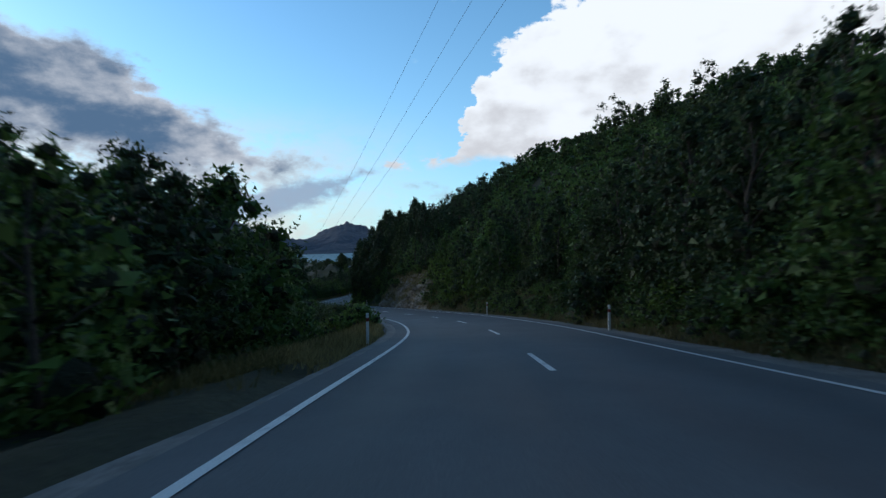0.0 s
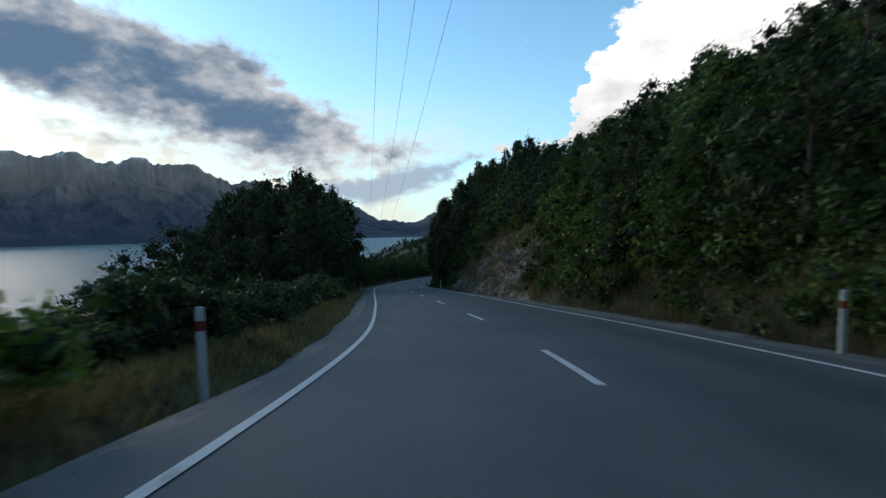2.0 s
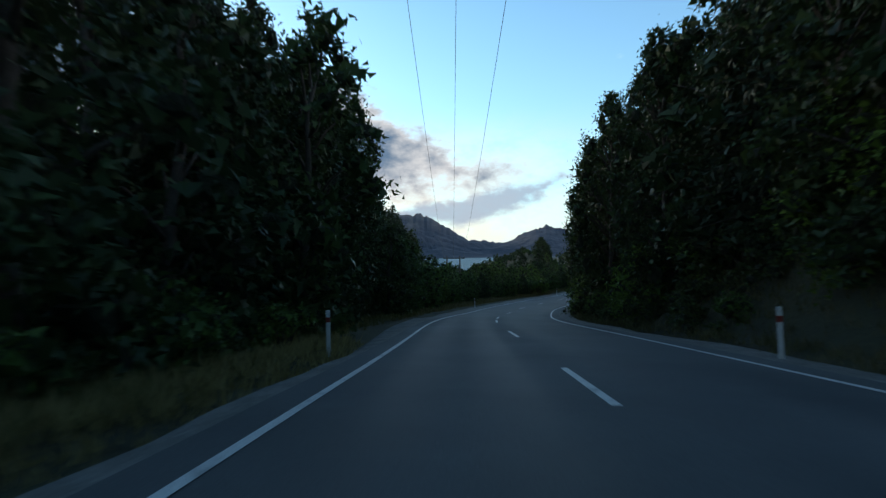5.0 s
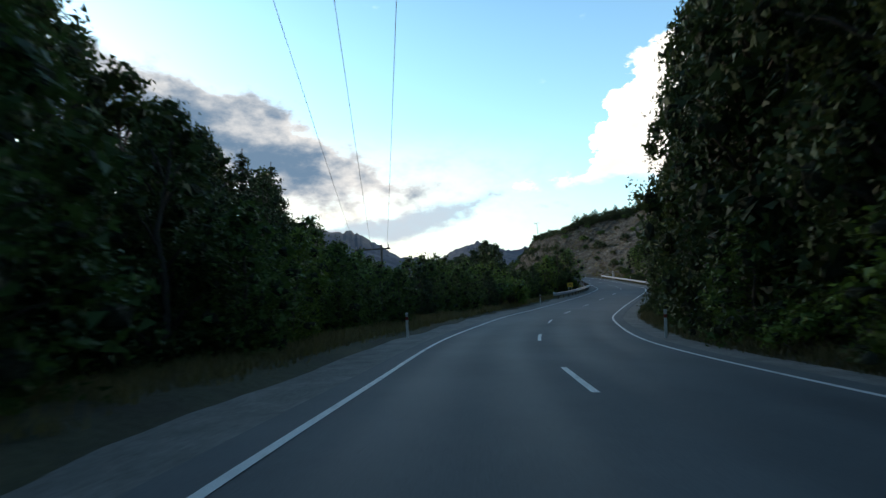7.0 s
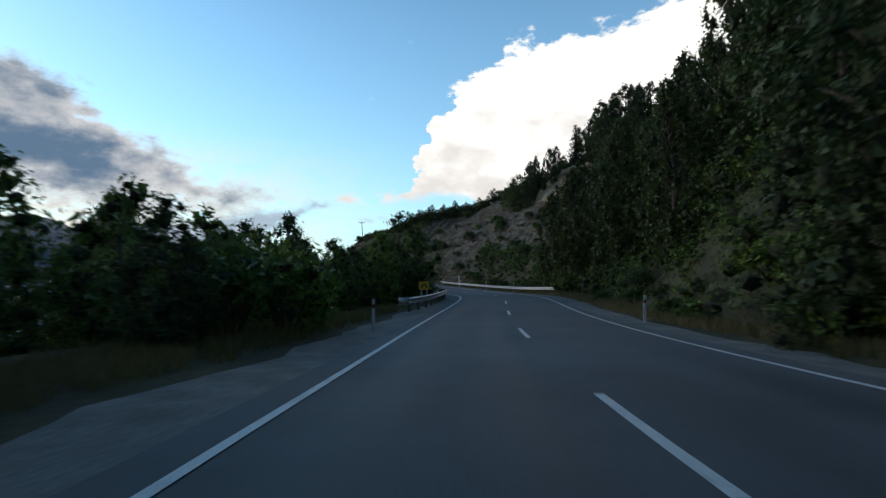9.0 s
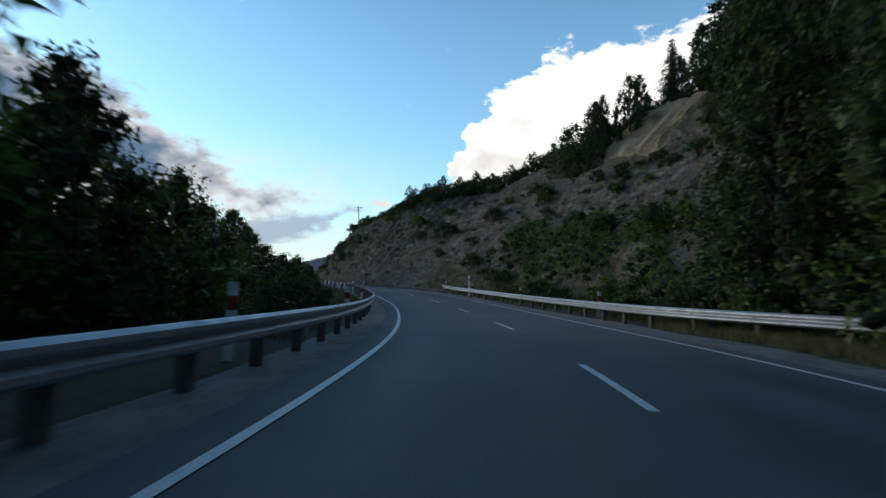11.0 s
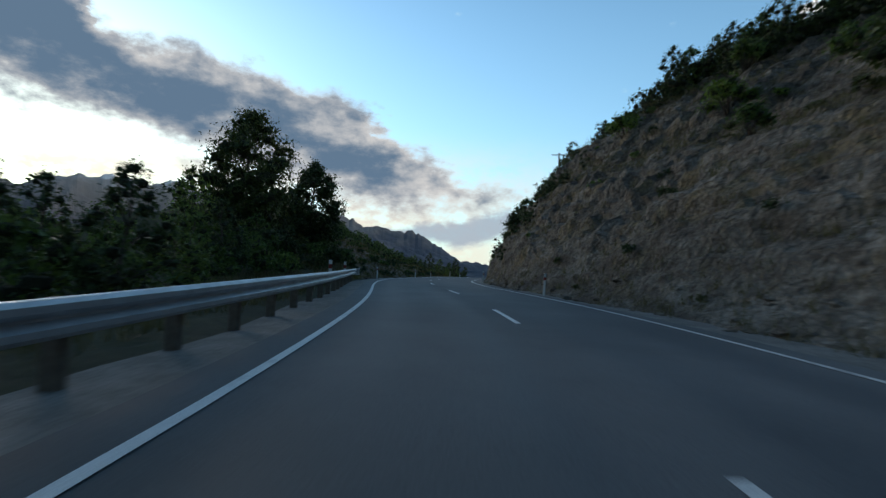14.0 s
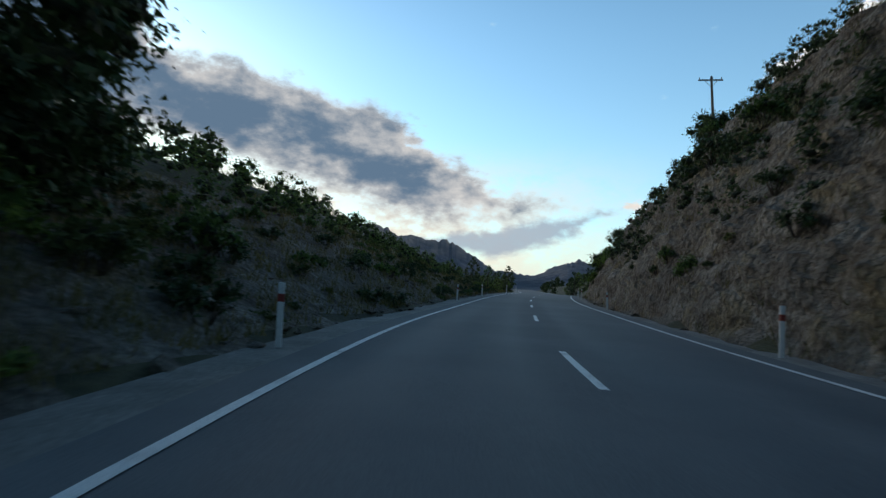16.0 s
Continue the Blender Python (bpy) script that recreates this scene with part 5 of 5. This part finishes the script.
for s, d, h in ((180, 14.0, 8.0), (182.5, 14.8, 6.5)):
    g = ground_at(s, d)
    V, F = tube([(0, 0, -0.5), (-0.1, 0.1, h * 0.5), (-0.45, 0.0, h)], [0.2, 0.16, 0.06], 8)
    dead = new("dead_tree")
    tagged(dead, "bare pale dead tree trunk standing in the bush", "tree", "dead trunks")
    part("trunk", mesh_of("trunk", V, F, M_PALE_BARK, True), None, dead)
    for q in range(4):
        a = q * 1.9 + s
        V, F = tube([(-0.2, 0, h * (0.5 + 0.12 * q)), (math.cos(a) * 0.7, math.sin(a) * 0.7, h * (0.55 + 0.12 * q)), (math.cos(a) * 1.2, math.sin(a) * 1.2, h * (0.62 + 0.12 * q))], [0.06, 0.04, 0.012], 5)
        part("branch", mesh_of("branch", V, F, M_PALE_BARK), None, dead)
    dead.location = g
# left, near trees, falling shrubs, the tall stand and the long bush
wood(111, 84, 150, -9.4, -27, 4.0, "tall lakeside stand", 20.5, True)
wood(113, 150, 192, -9.0, -21, 3.7, "lakeside bush", 7.0, True)
wood(115, 192, 236, -10.6, -21, 3.7, "lakeside bush", 5.4, True)
for kind, x0, y0, top in (("fir", -29.2, 151.6, -3.8), ("fir", -37.9, 173.6, 0.4), ("stand", -41.0, 171.5, -0.6), ("stand", -35.0, 168.0, -1.2), ("stand", -33.5, 163.0, -2.4), ("stand", -31.0, 157.0, -3.6),
                          ("tall", -39.9, 193.9, -3.0), ("tall", -13.6, 202.6, -8.0), ("tall", -16.0, 201.0, -8.8)):
    z0 = float(ground_z(np.array([[x0, y0]]))[0]) - 0.3
    plant(kind, 0, (x0, y0, z0), (top - z0) / tree_height(kind, 0), x0, "lakeside trees")
for k, s, d, h in ((0, 196.0, -10.6, 6.6), (2, 199.0, -10.2, 7.0), (1, 201.5, -11.6, 7.4), (0, 204.5, -10.8, 6.0), (1, 207.5, -11.2, 4.8)):
    g = ground_at(s, d)
    plant("bush_near", k, (g.x, g.y, g.z - 0.2), h / tree_height("bush_near", k), s, "lakeside trees")
for k, s, d, h in ((0, 11.5, -11.2, 8.0), (2, 15.0, -12.6, 9.8), (1, 17.0, -10.9, 9.0), (2, 19.0, -13.4, 10.4), (0, 21.5, -12.6, 6.2), (1, 12.5, -14.5, 9.4), (0, 25.5, -11.5, 5.8), (2, 8.0, -12.0, 8.2)):
    g = ground_at(s, d)
    plant("bush_near", k, (g.x, g.y, g.z - 0.2), h / tree_height("bush_near", k), s, "lakeside trees")
scatter(116, ["bush_tree"], 2, 21, -9.0, -15, 3.2, (0.85, 1.12), "lakeside trees")
scatter(168, ["shrub"], 66, 92, -7.4, -10.5, 2.0, (0.8, 1.2), "lakeside shrubs")
scatter(112, ["shrub"], 28, 94, -6.8, -10.2, 2.3, (0.65, 1.05), "lakeside shrubs")
scatter(115, ["shrub", "bush_tree"], 215, 262, -9.0, -17, 3.6, (0.5, 0.68), "lakeside bush")
scatter(137, ["bush_tree"], 266, 275, -11, -15, 3.0, (0.62, 0.8), "thin lakeside trees")
for k, s, d, sc in ((0, 279.5, -13.2, 1.1), (1, 286.0, -10.5, 1.15)):
    g = ground_at(s, d)
    plant("oak", k, (g.x, g.y, g.z - 0.3), sc, k + 0.7, "knoll trees")
scatter(139, ["low"], 276, 345, -6.2, -12, 1.8, (0.7, 1.4), "knoll slope bushes", keep=0.8)
scatter(156, ["shrub"], 270, 292, -8.5, -13, 2.0, (0.6, 0.95), "knoll shrubs")
scatter(140, ["bush_tree"], 350, 390, -8, -16, 5.6, (0.4, 0.7), "far roadside bush")
scatter(141, ["bush_tree"], 350, 390, 8, 16, 5.6, (0.4, 0.7), "far roadside bush")


def forest(seed, count, s0, s1, d0, d1, height, leaf, per, material, label, crest=False, bare=None):
    """Canopy on the slope: many loose leaf clumps joined as one mass."""
    rng = np.random.RandomState(seed)
    S, D = s0 + (s1 - s0) * rng.rand(count), d0 + (d1 - d0) * rng.rand(count)
    if crest:
        D = D + np.interp(S, R_S, R_FOOT) + np.interp(S, R_S, R_CUT) / np.tan(np.radians(np.interp(S, R_S, R_STEEP)))
    P = road_at(S, D)
    P[:, 2] = rooted_z(P[:, :2])
    C, Rr = [], []
    wide = 1.7 if height < 3.5 else 1.0
    ns, nd = nearest(P[:, :2])
    for p, room, si, di in zip(P, canopy(ns, nd) - P[:, 2], ns, nd):
        h = min(height * (0.6 + 0.7 * rng.rand()), room)
        if p[2] < LAKE_Z + 1 or h < 0.6 or abs(di) < 5.15 or (bare and bare(si, di)):
            continue
        for i in range(8):
            f = (i + rng.rand()) / 8
            C.append(p + [rng.normal() * 0.19 * h * wide * (1 - 0.6 * f), rng.normal() * 0.19 * h * wide * (1 - 0.6 * f), h * (0.1 + 0.74 * f)])
            Rr.append(h * 0.18 * wide ** 0.7 * (1.25 - 0.6 * f))
    pos, out = clump_points(rng, C, Rr, per)
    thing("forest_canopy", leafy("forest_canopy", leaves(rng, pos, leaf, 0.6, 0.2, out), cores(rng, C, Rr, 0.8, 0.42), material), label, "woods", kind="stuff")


forest(150, 140, -2, 90, 15.5, 34, 5.6, 0.28, 70, M_LEAF, "green native bush on the slope above the road")
forest(151, 800, -30, 175, 34, 140, 5.5, 0.5, 26, M_LEAF, "green native bush covering the hillside")
forest(152, 130, 60, 240, 45, 115, 9.0, 0.58, 40, M_LEAF_DARK, "dark tall trees high on the hillside")
forest(159, 85, 200, 240, 9.4, 14, 2.5, 0.15, 60, M_LEAF, "dense green bush behind the guardrail")
forest(160, 110, 282, 350, -11.5, -18, 1.6, 0.12, 45, M_LEAF, "low dark scrub on top of the knoll")
forest(161, 170, 92, 160, 5.6, 8.4, 1.1, 0.11, 40, M_LEAF_DARK, "dark undergrowth below the tall trees")
forest(162, 100, 42, 61, 6.6, 11, 2.0, 0.16, 60, M_LEAF, "green undergrowth beside the rock face")
forest(164, 170, 200, 238, 10, 43, 6.5, 0.26, 60, M_LEAF_DARK, "dark bush on the steep bank", False, lambda s, d: d < 13 + (s - 210) * 0.95)
forest(175, 200, 284, 350, 5.8, 16, 1.3, 0.11, 34, M_LEAF_DARK, "dark scrub on the cut bank")
forest(172, 340, 122, 206, 7.2, 17, 2.3, 0.14, 36, M_LEAF, "green shrubs clinging to the steep bank")
forest(174, 330, 4, 60, 5.3, 8.6, 1.15, 0.1, 30, M_LEAF, "green undergrowth along the bank foot")
forest(173, 170, 262, 352, -17, -46, 2.4, 0.3, 26, M_LEAF_DARK, "dark scrub behind the knoll")
forest(165, 300, 244, 284, -3.4, 2.6, 2.3, 0.13, 40, M_LEAF_DARK, "dark scrub along the top of the cut bank", True)
forest(176, 260, 284, 345, -2.2, 2.0, 1.2, 0.1, 36, M_LEAF_DARK, "low dark scrub along the top of the cut bank", True)
forest(167, 90, 59, 84, 8.6, 11, 1.8, 0.14, 50, M_LEAF, "green scrub hanging over the rock face")
forest(170, 50, 236, 270, -9.0, -17, 2.2, 0.16, 56, M_LEAF, "low green bush beyond the guardrail")
forest(114, 80, 98, 150, -27, -52, 15.0, 0.4, 90, M_LEAF_DARK, "dark tall woods falling to the lake")
forest(116, 70, 196, 242, 40, 62, 11.0, 0.34, 90, M_LEAF_DARK, "dark tall trees on the hill crest")
forest(117, 90, 100, 200, 22, 42, 9.0, 0.32, 70, M_LEAF_DARK, "dark trees on the steep hillside")
forest(153, 220, 134, 262, -20, -50, 6.0, 0.32, 44, M_LEAF_DARK, "dark lakeside bush falling to the shore")
forest(155, 90, 140, 200, 16, 34, 5.0, 0.28, 60, M_LEAF, "green bush on the slope above the shoulder")
forest(157, 120, -2, 34, -9.5, -20, 4.6, 0.2, 70, M_LEAF, "green lakeside bush below the verge")
forest(158, 60, 28, 64, -11.5, -19, 2.6, 0.18, 50, M_LEAF, "low green bush falling to the lake")
forest(154, 160, 380, 520, -60, 60, 4.0, 0.4, 40, M_LEAF_DARK, "dark bush at the far end of the road")


def grass(seed, count, s0, s1, d0, d1, height, label, material=M_GRASS):
    rng = np.random.RandomState(seed)
    S, D = s0 + (s1 - s0) * rng.rand(count), d0 + (d1 - d0) * rng.rand(count)
    P = road_at(S, D)
    P[:, 2] = rooted_z(P[:, :2])
    per = 9
    B = np.repeat(P, per, 0) + rng.normal(size=(count * per, 3)) * [0.12, 0.12, 0]
    t = rng.normal(size=B.shape) * 0.35
    t[:, 2] = 1
    L = (height * (0.5 + rng.rand(len(B))))[:, None]
    w = rng.normal(size=B.shape)
    w[:, 2] = 0
    w = w / np.linalg.norm(w, axis=1, keepdims=True) * 0.014
    V = np.stack([B - w, B + w, B + t * L], 1).reshape(-1, 3)
    thing("verge_grass", mesh_of("verge_grass", V, np.arange(len(V)).reshape(-1, 3), material), label, "grass", kind="stuff")


grass(161, 2600, 5, 90, -5.3, -8.5, 0.3, "dry yellow-green grass on the lakeside verge")
grass(162, 2600, 90, 180, -6.0, -10.5, 0.3, "yellow-green grass between gravel and bush")
grass(163, 2200, 200, 285, -5.6, -9.5, 0.3, "rough green grass behind the guardrail")
grass(164, 2600, 40, 100, 5.2, 8.5, 0.28, "dry grass at the foot of the rock face")
grass(165, 1800, 140, 205, 5.6, 9.0, 0.28, "dry grass beside the shoulder")
grass(166, 1600, 205, 250, 6.2, 9.5, 0.4, "green grass below the guardrail")
grass(167, 5200, 250, 345, 5.0, 20, 0.3, "dry tufts on the cut bank")
grass(168, 3000, 276, 350, -5.4, -14, 0.3, "dry tufts on the knoll")
grass(169, 5200, 8, 96, -4.75, -6.4, 0.2, "bleached dry grass along the asphalt edge", M_DRY)
grass(170, 2600, 120, 178, -6.6, -9.0, 0.26, "yellow-green grass behind the gravel", M_DRY)
grass(171, 2600, 54, 90, 4.9, 7.4, 0.28, "dry brown grass among the stones", M_DRY)
grass(172, 1500, 160, 206, 5.4, 7.4, 0.24, "dry grass at the foot of the bank", M_DRY)
grass(173, 4200, 4, 60, 4.95, 7.6, 0.32, "brown and green rough grass at the bank foot")
grass(174, 2600, 100, 160, 5.1, 7.6, 0.28, "rough dark grass below the tall trees")
